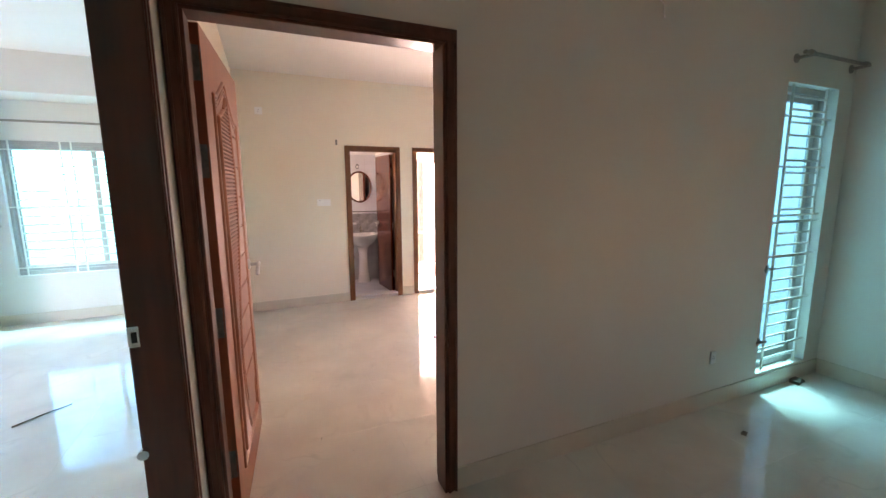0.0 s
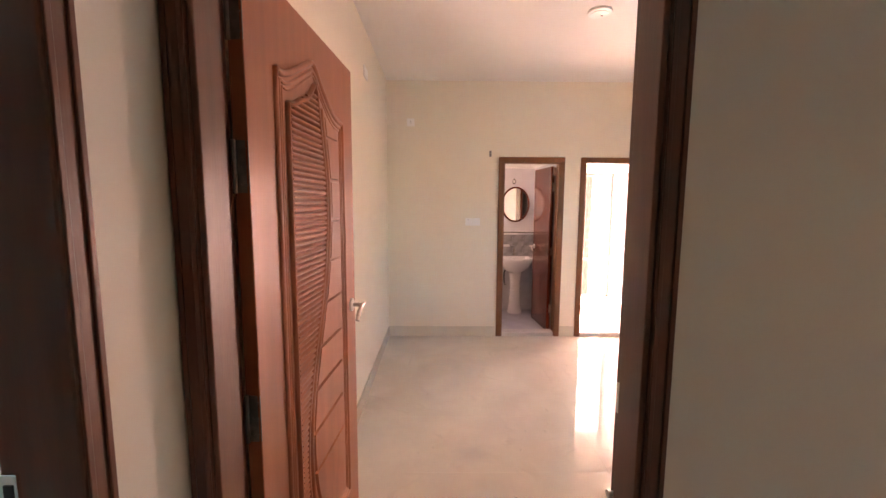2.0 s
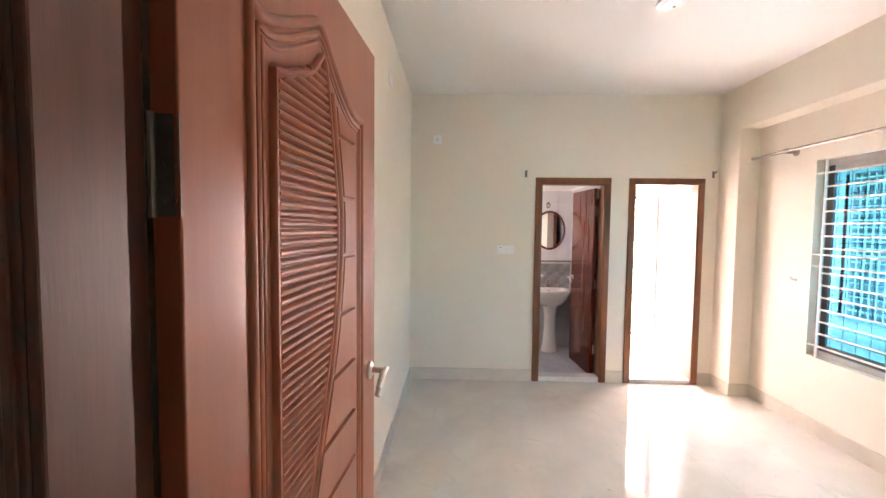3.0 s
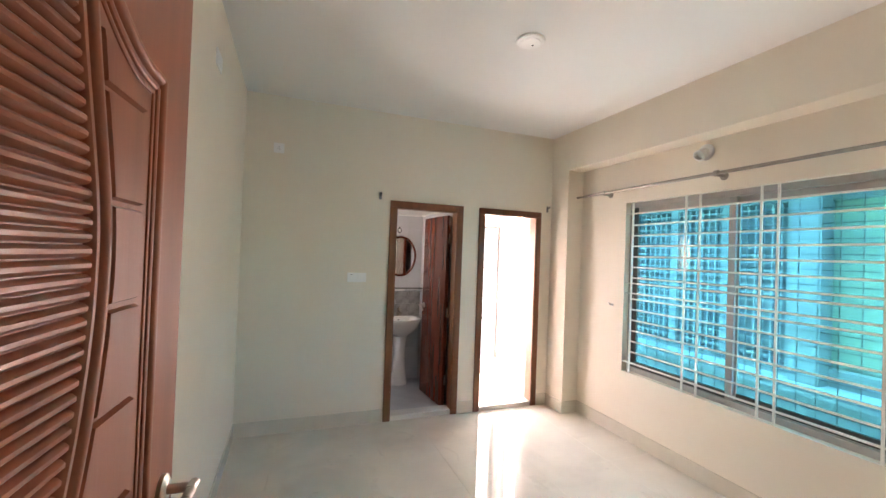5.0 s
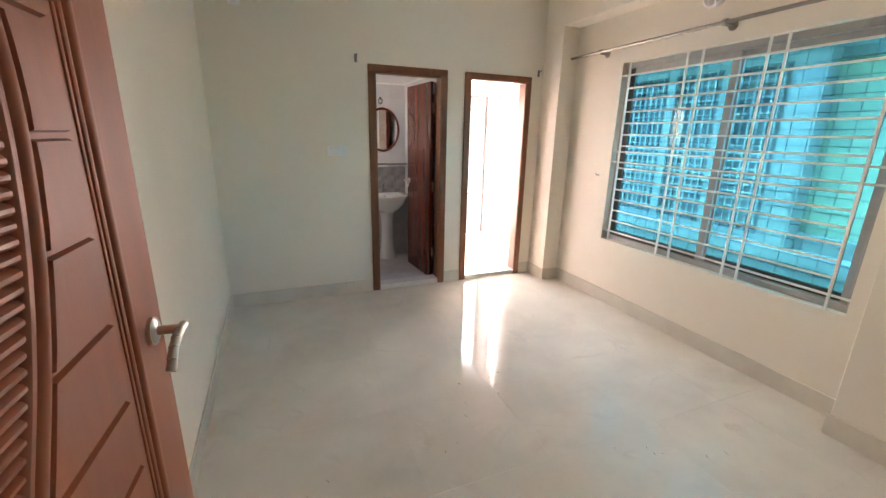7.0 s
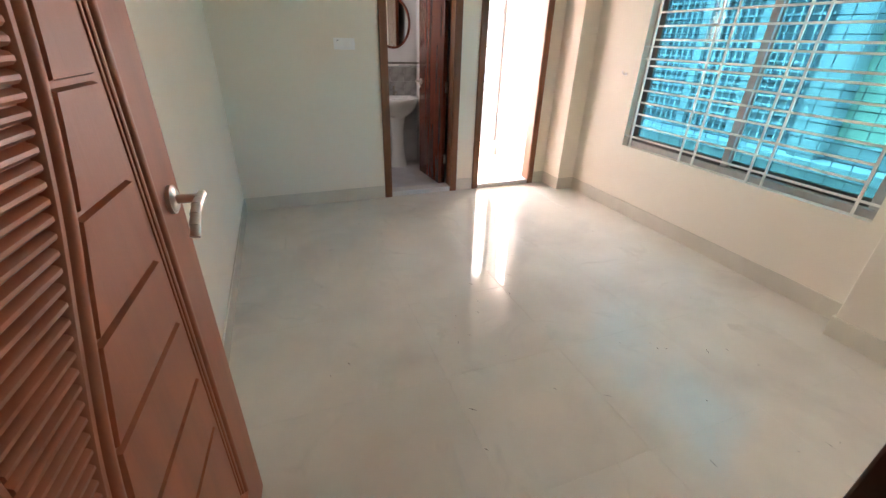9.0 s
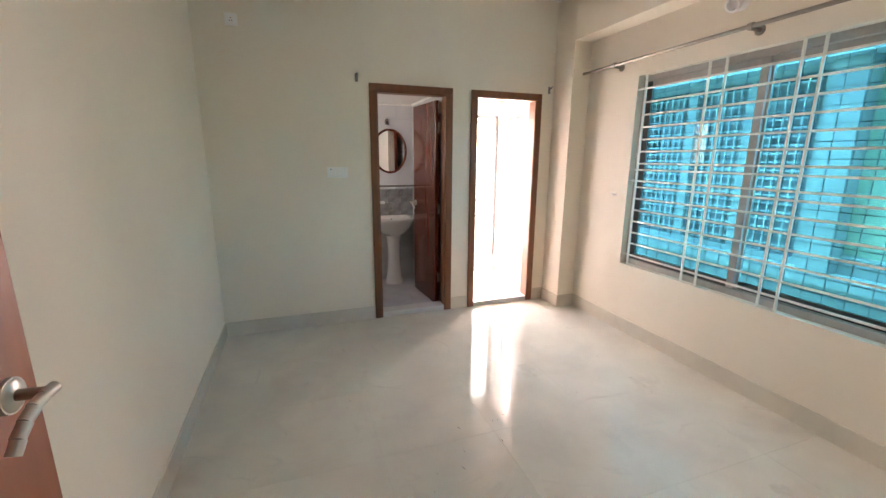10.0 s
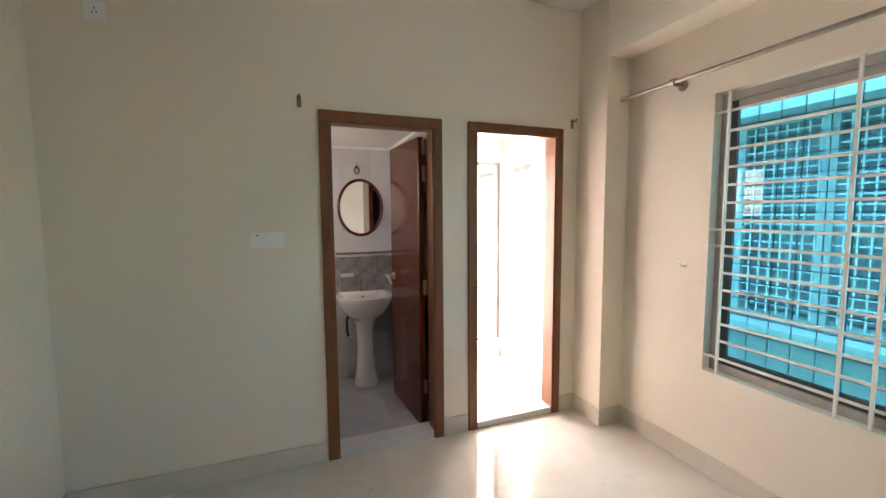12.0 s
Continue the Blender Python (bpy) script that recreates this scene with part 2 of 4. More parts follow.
def part(name, bm, material, parent, label="", smooth=False):
    ob = new(name, mesh_of(name, bm, material, smooth))
    ob.parent = parent
    return tagged(ob, label)


def piece(name, bm, material, label, category, kind="structure", group="", smooth=False):
    return tagged(new(name, mesh_of(name, bm, material, smooth)), label, category, group, kind)


def thing(name, label, category, group="", kind="", at=None):
    ob = new(name)
    ob.empty_display_size = 0.05
    if at is not None:
        ob.matrix_basis = at
    return tagged(ob, label, category, group, kind)


def wall(name, axis, a0, a1, u0, u1, z0, z1, openings, material, label):
    """A wall between a0 and a1 across its axis, from u0 to u1 along it, with openings (u0, u1, z0, z1)."""
    bm = bmesh.new()
    cuts = sorted({u0, u1, *[o[0] for o in openings], *[o[1] for o in openings]})
    for c0, c1 in zip(cuts, cuts[1:]):
        spans, low = [], z0
        for o in sorted((o for o in openings if o[0] <= c0 and o[1] >= c1), key=lambda o: o[2]):
            spans.append((low, o[2]))
            low = o[3]
        spans.append((low, z1))
        for s0, s1 in spans:
            if s1 - s0 > 1e-4:
                if axis == "y":
                    box(bm, c0, c1, a0, a1, s0, s1)
                else:
                    box(bm, a0, a1, c0, c1, s0, s1)
    return piece(name, bm, material, label, "wall")


# ---- levels and plan ----
CEIL = 2.93
WX, BX = 2.935, 2.745       # window wall and beam face of the bedroom
NY = 5.66                   # bedroom's far wall
LX = -0.35                  # bedroom's and hall's side wall
EY0, EY1 = 1.85, 1.985        # wall between hall and bedroom

# bedroom
wall("wall_far", "y", NY, NY + 0.125, LX, 3.06, 0, CEIL, [(0.93, 1.668, 0, 2.092), (1.868, 2.598, 0, 2.092)], M_WALL, "cream painted far wall with two door openings")
wall("wall_window", "x", WX, WX + 0.125, EY1, NY, 0, CEIL, [(2.92, 4.775, 0.6, 2.14)], M_WALL, "cream painted wall round a wide window")
wall("wall_side", "x", -0.475, LX, 1.85, 6.25, 0, CEIL, [], M_WALL, "long cream painted partition wall")
wall("wall_entry", "y", EY0, EY1, 0.745, 4.2, 0, CEIL, [(3.25, 3.885, 0.14, 2.245)], M_HALL, "pale painted wall between hall and bedroom")
piece("wall_over_door", boxed(LX, 0.745, EY0, EY1, 2.23, CEIL), M_HALL, "pale painted wall over the bedroom door", "wall")
piece("pillar_far", boxed(BX, WX, 5.375, NY, 0, CEIL, bevel=0.004), M_WALL, "cream plastered corner pillar", "pillar")
piece("pillar_near", boxed(BX, WX, EY1, 2.79, 0, CEIL, bevel=0.004), M_WALL, "cream plastered pillar beside the window recess", "pillar")
piece("beam", boxed(BX, WX, 2.79, 5.375, 2.53, CEIL), M_WALL, "cream plastered beam above the window", "beam")
piece("ceiling", box(boxed(-4.0, 3.06, EY1, 6.4, CEIL, CEIL + 0.12), -4.0, 4.25, -3.2, EY1, CEIL, CEIL + 0.12), M_CEIL, "flat white painted ceiling", "ceiling")

# hall
wall("wall_hall_west", "x", -0.475, -0.343, -3.1, 1.85, 0, CEIL, [(0.48, 1.615, 0, 2.237)], M_HALL, "pale painted hall wall with a door opening")
wall("wall_hall_south", "y", -3.1, -3.0, -4.0, 4.2, 0, CEIL, [], M_HALL, "plain pale wall closing the hall")
# the opening is out of view, cut only to light the hall
wall("wall_hall_east", "x", 4.08, 4.2, -3.0, EY0, 0, CEIL, [(-1.4, -0.2, 0.9, 2.0)], M_HALL, "pale painted hall wall round an unseen opening added for light")

# side room
wall("wall_room_north", "y", 6.25, 6.37, -3.9, -0.475, 0, CEIL, [(-2.74, -1.1, 0.57, 2.1)], M_LROOM, "pale painted wall round the side room window")
wall("wall_room_west", "x", -3.87, -3.75, -3.0, 6.25, 0, CEIL, [(2.9, 4.95, 0.12, 2.18)], M_LROOM, "pale painted wall round a sliding door")
piece("pillar_room", boxed(-3.75, -2.96, 5.72, 6.25, 0, CEIL), M_LROOM, "pale plastered pillar in the side room", "pillar")
piece("beam_room_north", boxed(-2.96, -0.475, 5.72, 6.25, 2.53, CEIL), M_LROOM, "pale plastered beam above the side room window", "beam")
piece("beam_room_west", boxed(-3.75, -3.55, -3.0, 5.72, 2.53, CEIL), M_LROOM, "pale plastered beam above the sliding door", "beam")

# bathroom and balcony shell
wall("wall_bath_back", "y", 6.87, 6.99, 0.2, 1.9, 0, 2.3, [], M_BTILE, "back wall behind the bathroom tiles")
wall("wall_bath_right", "x", 1.635, 1.80, 5.785, 6.87, 0, CEIL, [], M_BTILE, "wall between bathroom and balcony")
# the vent opening is assumed, out of view, and lets the added lamp in
wall("wall_bath_left", "x", 0.1, 0.2, 5.785, 6.99, 0, CEIL, [(6.15, 6.65, 1.45, 2.0)], M_BTILE, "plain bathroom side wall")
piece("ceiling_bath", boxed(0.2, 1.635, 5.785, 6.87, 2.095, 2.15), M_CEIL, "low white bathroom ceiling", "ceiling")
piece("floor_bath", boxed(0.2, 1.635, 5.785, 6.87, -0.1, 0.004), M_GROUT, "grey tiled bathroom floor", "floor")
piece("floor_balcony", boxed(1.80, 2.9, 5.785, 6.98, -0.1, 0.004), M_GROUT, "pale tiled balcony floor", "floor")
wall("wall_balcony_right", "x", 2.79, 2.91, 5.785, 6.98, 0, CEIL, [(6.32, 6.86, 0.19, 2.02)], M_PEACH, "peach painted balcony side wall")
piece("kerb", boxed(1.80, 2.79, 6.88, 6.98, 0.004, 0.19, bevel=0.006), M_PEACH, "low peach painted balcony kerb", "kerb")
piece("balcony_beam", boxed(1.80, 2.79, 6.84, 6.98, 2.02, CEIL), M_PEACH, "peach painted beam over the balcony opening", "beam")
piece("ceiling_balcony", boxed(0.1, 2.91, 5.785, 7.0, CEIL, CEIL + 0.12), M_CEIL, "white painted balcony ceiling", "ceiling")


def skirting(spec, label="grey cream tile skirting along the wall", material=M_SKIRT):
    return piece("baseboard", boxed(*spec, bevel=0.002), material, label, "skirting")


S, SH = 0.011, 0.12
for spec in ((LX + S, 0.92, NY - S, NY, 0, SH), (1.678, 1.858, NY - S, NY, 0, SH), (2.608, BX, NY - S, NY, 0, SH), (LX, LX + S, EY1 + 0.01, NY, 0, SH),
             (BX - S, BX, 5.375 - S, NY - S, 0, SH), (BX, WX, 5.375 - S, 5.375, 0, SH), (WX - S, WX, 2.79 + S, 5.375 - S, 0, SH),
             (BX, WX, 2.79, 2.79 + S, 0, SH), (BX - S, BX, EY1 + S, 2.79 + S, 0, SH), (0.76, BX - S, EY1, EY1 + S, 0, SH),
             (0.757, 4.08, EY0 - S, EY0, 0, SH), (4.08 - S, 4.08, -3.0, EY0 - S, 0, SH), (-0.343, -0.343 + S, 1.63, 1.83, 0, SH),
             (-2.96, -0.475, 6.25 - S, 6.25, 0, SH), (-3.55, -2.96, 5.72 - S, 5.72, 0, SH), (-2.96, -2.96 + S, 5.72, 6.25 - S, 0, SH),
             (-3.75, -3.75 + S, 4.98, 5.72 - S, 0, SH), (-0.475 - S, -0.475, 1.70, 6.25 - S, 0, SH)):
    skirting(spec)


# ---- doors ----
def door_frame(parent, axis, a0, a1, u0, u1, top, face, material, stop=0.0, z0=0.0, bead=0):
    """Two jambs and a head, a0 to a1 through the wall, with a rebate step."""
    def bar(name, s0, s1, zl, zh):
        bm = bmesh.new()
        if axis == "y":
            box(bm, s0, s1, a0, a1, zl, zh, bevel=0.005)
        else:
            box(bm, a0, a1, s0, s1, zl, zh, bevel=0.005)
        part(name, bm, material, parent)
    bar("jamb", u0, u0 + face, z0, top - face)
    bar("jamb", u1 - face, u1, z0, top - face)
    bar("head", u0, u1, top - face, top)
    if bead:
        b0, b1 = (a0 - 0.005, a0) if bead > 0 else (a1, a1 + 0.005)

        def strip(s0, s1, zl, zh):
            spec = (s0, s1, b0, b1, zl, zh) if axis == "y" else (b0, b1, s0, s1, zl, zh)
            part("bead", boxed(*spec, bevel=0.002), material, parent)
        for e in (u0 + 0.004, u0 + face - 0.016, u1 - 0.016, u1 - face + 0.004):
            strip(e, e + 0.012, z0, top - face)
        strip(u0 + face, u1 - face, top - face + 0.004, top - face + 0.016)
        strip(u0 + 0.02, u1 - 0.02, top - 0.016, top - 0.004)
    if stop:
        m0, m1 = a0 + 0.004, a0 + (a1 - a0) * 0.70
        def rib(name, s0, s1, zl, zh):
            bm = bmesh.new()
            if axis == "y":
                box(bm, s0, s1, m0, m1, zl, zh, bevel=0.003)
            else:
                box(bm, m0, m1, s0, s1, zl, zh, bevel=0.003)
            part(name, bm, material, parent)
        rib("door_stop", u0 + face, u0 + face + stop, z0, top - face - stop)
        rib("door_stop", u1 - face - stop, u1 - face, z0, top - face - stop)
        rib("door_stop", u0 + face, u1 - face, top - face - stop, top - face)


def smoothed(pts, n=8):
    """A smooth line through points (Catmull-Rom)."""
    p = [Vector(q) for q in pts]
    p = [p[0] * 2 - p[1]] + p + [p[-1] * 2 - p[-2]]
    out = []
    for i in range(1, len(p) - 2):
        for k in range(n):
            t = k / n
            a, b, c, d = p[i - 1], p[i], p[i + 1], p[i + 2]
            out.append(0.5 * ((2 * b) + (c - a) * t + (2 * a - 5 * b + 4 * c - d) * t * t + (3 * b - a - 3 * c + d) * t ** 3))
    return out + [p[-2]]


EDGE = [(0.455, 1.975), (0.478, 1.86), (0.506, 1.74), (0.525, 1.65), (0.529, 1.56), (0.520, 1.46), (0.495, 1.34), (0.450, 1.21), (0.388, 1.075), (0.322, 0.92), (0.288, 0.79), (0.276, 0.66), (0.288, 0.52), (0.33, 0.38), (0.39, 0.28)]


def edge_at(z):
    for (u0, z0), (u1, z1) in zip(EDGE, EDGE[1:]):
        if z1 <= z <= z0:
            return u0 + (u1 - u0) * (z0 - z) / (z0 - z1)
    return EDGE[-1][0]


def raised(loop, h, inset, side, face):
    """A low panel with sloped sides over a loop of points (u, z) on a leaf's face."""
    p = [Vector(q) for q in loop]
    n = len(p)
    turn = 1 if sum(p[i].x * p[(i + 1) % n].y - p[(i + 1) % n].x * p[i].y for i in range(n)) > 0 else -1
    top = []
    for i in range(n):
        a, b = (p[i] - p[i - 1]).normalized(), (p[(i + 1) % n] - p[i]).normalized()
        q = Vector((-a.y - b.y, a.x + b.x)).normalized() * turn
        top.append(p[i] + q * inset * 1.25)
    bm = bmesh.new()
    low = [bm.verts.new((q.x, face - side * 0.0005, q.y)) for q in p]
    high = [bm.verts.new((q.x, face + side * h, q.y)) for q in top]
    for i in range(n):
        bm.faces.new((low[i], low[(i + 1) % n], high[(i + 1) % n], high[i]))
    bm.faces.new(high)
    bm.faces.new(low[::-1])
    return bm


def carved_leaf(parent, pose_m, width, height, material, side=-1, label="", plain=False):
    """A carved door leaf: hinge edge at u = 0, a ribbed field, an S-shaped double moulding and a ladder of plain panels."""
    k, kz = width / 0.926, height / 2.175
    face = 0.0 if side < 0 else 0.04
    leaf = part("leaf", boxed(0, width, 0, 0.04, 0.008, height, bevel=0.003), material, parent, label)
    leaf.matrix_basis = pose_m
    if plain:
        return leaf

    def ridge(name, pts, w, h):
        return part(name, sweep(bmesh.new(), [(u * k, z * kz) for u, z in pts], w, h, side, face), material, leaf, smooth=True)

    def rim(pts, d):
        """The same closed outline drawn in by d towards its middle."""
        cu, cz = 0.46, 1.12
        return [(cu + (u - cu) * (1 - d / 0.305), cz + (z - cz) * (1 - d / 0.87)) for u, z in pts]
    top = smoothed([(0.158, 1.952), (0.20, 1.948), (0.27, 1.972), (0.387, 2.030), (0.45, 2.052), (0.523, 1.998), (0.608, 1.945), (0.686, 1.915), (0.768, 1.908)])
    outline = [(0.158, 0.22), *top, (0.768, 0.22), (0.158, 0.22)]
    ridge("outer_moulding", outline, 0.022, 0.010)
    ridge("outer_bead", rim(outline, 0.024), 0.013, 0.006)
    ridge("inner_bead", rim(outline, 0.040), 0.009, 0.004)
    curve = smoothed(EDGE)
    shoulder = smoothed([(0.228, 1.870), (0.27, 1.876), (0.32, 1.897), (0.39, 1.925), (0.452, 1.985)])
    ridge("rib_moulding", [(0.228, 0.27), *shoulder, *[(u + 0.012, z) for u, z in curve[1:]], (0.228, 0.27)], 0.021, 0.013)
    ridge("rib_bead", [(u + 0.030, z) for u, z in curve if z < 1.95], 0.009, 0.006)
    second = [(u + 0.048, z) for u, z in curve if z < 1.93]
    ridge("curved_moulding", second, 0.024, 0.012)
    z = 0.30
    while z < 1.96:
        u0, u1 = 0.238, edge_at(z) + 0.002
        if z > 1.858:
            u0 = 0.238 + (z - 1.858) * 2.0
        if u1 - u0 > 0.02:
            ridge("rib", [(u0, z), (u1, z)], 0.0170, 0.0115)
        z += 0.0187
    rungs = [1.82, 1.662, 1.506, 1.35, 1.195, 1.04, 0.897, 0.745, 0.59, 0.43]

    def inside(z):
        return edge_at(z) + 0.066 + 0.06 * max(0.0, 0.75 - z)
    for i, (hi, lo) in enumerate(zip([1.90, *rungs], rungs)):
        h, l = hi - 0.004, lo + 0.004
        left = [(inside(l + (h - l) * q / 4), l + (h - l) * q / 4) for q in range(5)]
        right = [(0.690, h), (0.690, l)] if i else [(0.600, 1.872), (0.655, 1.856), (0.690, 1.852), (0.690, l)]
        loop = [(u * k, z * kz) for u, z in left + right]
        part("panel", raised(loop, 0.009, 0.004, side, face), material, leaf)
    return leaf


def lever(leaf, u, z, side=-1):
    f = 0.0 if side < 0 else 0.04
    bm = bmesh.new()
    tube(bm, (u, f, z), (u, f + side * 0.008, z), 0.031, 28)
    tube(bm, (u, f + side * 0.008, z), (u, f + side * 0.013, z), 0.028, 28, 0.022)
    tube(bm, (u, f + side * 0.012, z), (u, f + side * 0.062, z), 0.010, 16)
    pts = [(u + 0.010, z + 0.003), (u - 0.02, z + 0.002), (u - 0.045, z - 0.003), (u - 0.068, z - 0.014), (u - 0.088, z - 0.030), (u - 0.102, z - 0.048)]
    for (a, za), (b, zb) in zip(pts, pts[1:]):
        tube(bm, (a, f + side * 0.060, za), (b, f + side * 0.058, zb), 0.0105, 14)
    return part("door_handle", bm, M_STEEL, leaf, "brushed steel lever handle on a round rose", smooth=True)


def hinge(parent, x, y, z):
    bm = bmesh.new()
    box(bm, x - 0.018, x + 0.016, y - 0.0035, y - 0.0005, z, z + 0.13)
    tube(bm, (x - 0.020, y - 0.006, z - 0.002), (x - 0.020, y - 0.006, z + 0.132), 0.006, 10)
    for dz in (0.02, 0.065, 0.11):
        for dx in (-0.006, 0.008):
            tube(bm, (x + dx, y - 0.0035, z + dz), (x + dx, y - 0.005, z + dz), 0.0035, 8)
    part("hinge", bm, M_HINGE, parent, "dull steel butt hinge")


door_1 = thing("door_1", "carved red-brown teak bedroom door standing open in a dark frame", "door", kind="structure")
door_frame(door_1, "y", 1.833, 1.992, -0.341, 0.760, 2.232, 0.055, M_FRAME, stop=0.014, bead=1)
leaf_1 = carved_leaf(door_1, pose(-0.245, 1.994, 0, 0, 0, 85.9), 0.926, 2.175, M_LEAF, -1, "red-brown varnished leaf carved with ribs and panels")
lever(leaf_1, 0.858, 1.094)
for hz in (0.28, 0.932, 1.597, 1.965):
    hinge(door_1, -0.261, 1.998, hz)
part("strike_plate", boxed(0.698, 0.7045, 1.94, 1.97, 1.03, 1.11, bevel=0.001), M_STEEL, door_1, "small steel strike plate")
bm = bmesh.new()
tube(bm, (0.705, 1.962, 0.80), (0.688, 1.962, 0.80), 0.008, 12)
tube(bm, (0.690, 1.962, 0.80), (0.684, 1.962, 0.80), 0.012, 12)
part("bolt_keeper", bm, M_STEEL, door_1, smooth=True)

door_2 = thing("door_2", "dark varnished wooden frame of the open side room doorway", "door frame", kind="structure")
door_frame(door_2, "x", -0.461, -0.328, 0.48, 1.62, 2.24, 0.06, M_FRAME, stop=0.0, bead=-1)
part("strike_plate", boxed(-0.459, -0.429, 1.554, 1.5605, 1.085, 1.150, bevel=0.001), M_CHROME, door_2, "chrome strike plate with a dark latch hole")
part("latch_hole", boxed(-0.449, -0.435, 1.5525, 1.556, 1.10, 1.133), M_DARK, door_2)
bm = bmesh.new()
tube(bm, (-0.452, 1.561, 0.745), (-0.452, 1.540, 0.745), 0.012, 14)
tube(bm, (-0.452, 1.542, 0.745), (-0.452, 1.533, 0.745), 0.016, 14)
part("door_stop_knob", bm, M_CHROME, door_2, smooth=True)

door_3 = thing("door_3", "dark red carved bathroom door opened inwards against the tiles", "door", kind="structure")
door_frame(door_3, "y", 5.640, 5.79, 0.922, 1.677, 2.10, 0.058, M_FRAME2, stop=0.012)
leaf_3 = carved_leaf(door_3, pose(1.602, 5.80, 0.012, 0, 0, 94.5), 0.60, 2.0, M_BLEAF, 1, "dark red glossy varnished leaf", plain=True)
lever(leaf_3, 0.54, 1.0, 1)
for hz in (0.25, 0.95, 1.72, 1.90):
    bm = bmesh.new()
    box(bm, 1.596, 1.6175, 5.7915, 5.7945, hz, hz + 0.10)
    tube(bm, (1.594, 5.798, hz), (1.594, 5.798, hz + 0.10), 0.006, 10)
    part("hinge", bm, M_STEEL, door_3)
part("threshold", boxed(0.981, 1.618, 5.652, 5.785, 0.0, 0.05, bevel=0.004), M_MARBLE, door_3, "pale marble threshold")

door_4 = thing("door_4", "reddish wooden frame of the open balcony doorway", "door frame", kind="structure")
door_frame(door_4, "y", 5.640, 5.79, 1.86, 2.606, 2.10, 0.055, M_FRAME2, stop=0.012)
part("threshold", boxed(1.916, 2.550, 5.652, 5.785, 0.0, 0.045, bevel=0.004), M_MARBLE, door_4, "pale marble threshold")
part("strike_plate", boxed(1.9145, 1.921, 5.70, 5.73, 0.98, 1.06), M_STEEL, door_4)


# ---- windows ----
def sliding_window(name, axis, a, u0, u1, z0, z1, label, sashes=2, out=1, pane=None, slid=0, edge=M_ALU):
    """Aluminium frame at a across the wall's axis, with sliding tinted panes on two tracks."""
    win = thing(name, label, "window", kind="structure")

    def bx(s0, s1, zl, zh, d0, d1, bevel=0.002):
        lo, hi = sorted((a + out * d0, a + out * d1))
        return boxed(s0, s1, lo, hi, zl, zh, bevel=bevel) if axis == "y" else boxed(lo, hi, s0, s1, zl, zh, bevel=bevel)
    f = 0.045
    part("window_frame", bx(u0, u1, z0, z0 + f, 0.0, 0.07), M_ALU, win)
    part("window_frame", bx(u0, u1, z1 - f, z1, 0.0, 0.07), M_ALU, win)
    part("window_frame", bx(u0, u0 + f * 0.7, z0 + f, z1 - f, 0.0, 0.07), M_ALU, win)
    part("window_frame", bx(u1 - f * 0.7, u1, z0 + f, z1 - f, 0.0, 0.07), M_ALU, win)
    step = (u1 - u0 - 2 * f * 0.7) / sashes
    for i in range(sashes):
        back = i - 1 if slid and i == sashes - 1 else i     # a sash slid open behind its neighbour
        s0 = u0 + f * 0.7 + back * step - (0.02 if i else 0)
        s1 = u0 + f * 0.7 + (back + 1) * step + (0.02 if i < sashes - 1 else 0)
        d = 0.012 if i % 2 else 0.040
        e = 0.050
        sash = part("sash", bx(s0, s0 + e, z0 + f, z1 - f, d, d + 0.022), M_ALU, win)
        # edge can hold a darker colour that paints shade on stile and rails
        part("stile", bx(s1 - e, s1, z0 + f, z1 - f, d, d + 0.022), edge if i == sashes - 1 else M_ALU, sash)
        part("rail", bx(s0 + e, s1 - e, z0 + f, z0 + f + e, d, d + 0.022), edge, sash)
        part("rail", bx(s0 + e, s1 - e, z1 - f - e, z1 - f, d, d + 0.022), M_ALU, sash)
        part("pane", bx(s0 + e - 0.004, s1 - e + 0.004, z0 + f + e - 0.004, z1 - f - e + 0.004, d + 0.009, d + 0.013, bevel=0), pane or M_GLASS, sash, "tinted glass pane")
    return win


def grille(name, axis, a, u0, u1, verticals, levels, longs, label, z0, z1, bar=0.0065, span=None):
    """Flat-iron window bars: uprights, a ladder of thin bars and some long ones that reach into the wall."""
    g = thing(name, label, "window grille")

    def rod(s0, s1, zl, zh, d):
        return boxed(s0, s1, a - d, a + d, zl, zh) if axis == "y" else boxed(a - d, a + d, s0, s1, zl, zh)
    for v in verticals:
        part("upright", rod(v - bar, v + bar, z0, z1, 0.006), M_GRILLE, g)
    s0, s1 = span or (verticals[0], verticals[-1])
    for z in levels:
        part("bar", rod(s0, s1, z - 0.0065, z + 0.0065, 0.004), M_GRILLE, g)
    for z in longs:
        part("long_bar", rod(u0, u1, z - 0.0065, z + 0.0065, 0.004), M_GRILLE, g)
    return g


window_1 = sliding_window("window_1", "x", 2.992, 2.92, 4.775, 0.6, 2.14, "wide aluminium sliding window with cyan tinted glass", edge=M_SASH_SHADE)
UPR = [3.02, 3.525, 3.626, 4.055, 4.172, 4.70]
LEV = [0.79, 0.885, 0.98, 1.075, 1.17, 1.265, 1.455, 1.55, 1.645, 1.74, 1.835, 1.93]
grille("window_grille", "x", 2.946, 2.915, 4.78, UPR, LEV, [0.69, 1.315, 1.405, 2.035], "cream painted iron grille over the bedroom window", 0.603, 2.137)
mesh = thing("wire_mesh", "dark welded wire mesh outside the bedroom window", "wire mesh")
for i in range(16):
    part("wire", boxed(3.082, 3.087, 2.90, 4.80, 0.640 + 0.095 * i, 0.645 + 0.095 * i), M_WIRE, mesh)
for i in range(18):
    part("wire", boxed(3.087, 3.091, 2.96 + 0.105 * i, 2.9635 + 0.105 * i, 0.60, 2.14), M_WIRE, mesh)
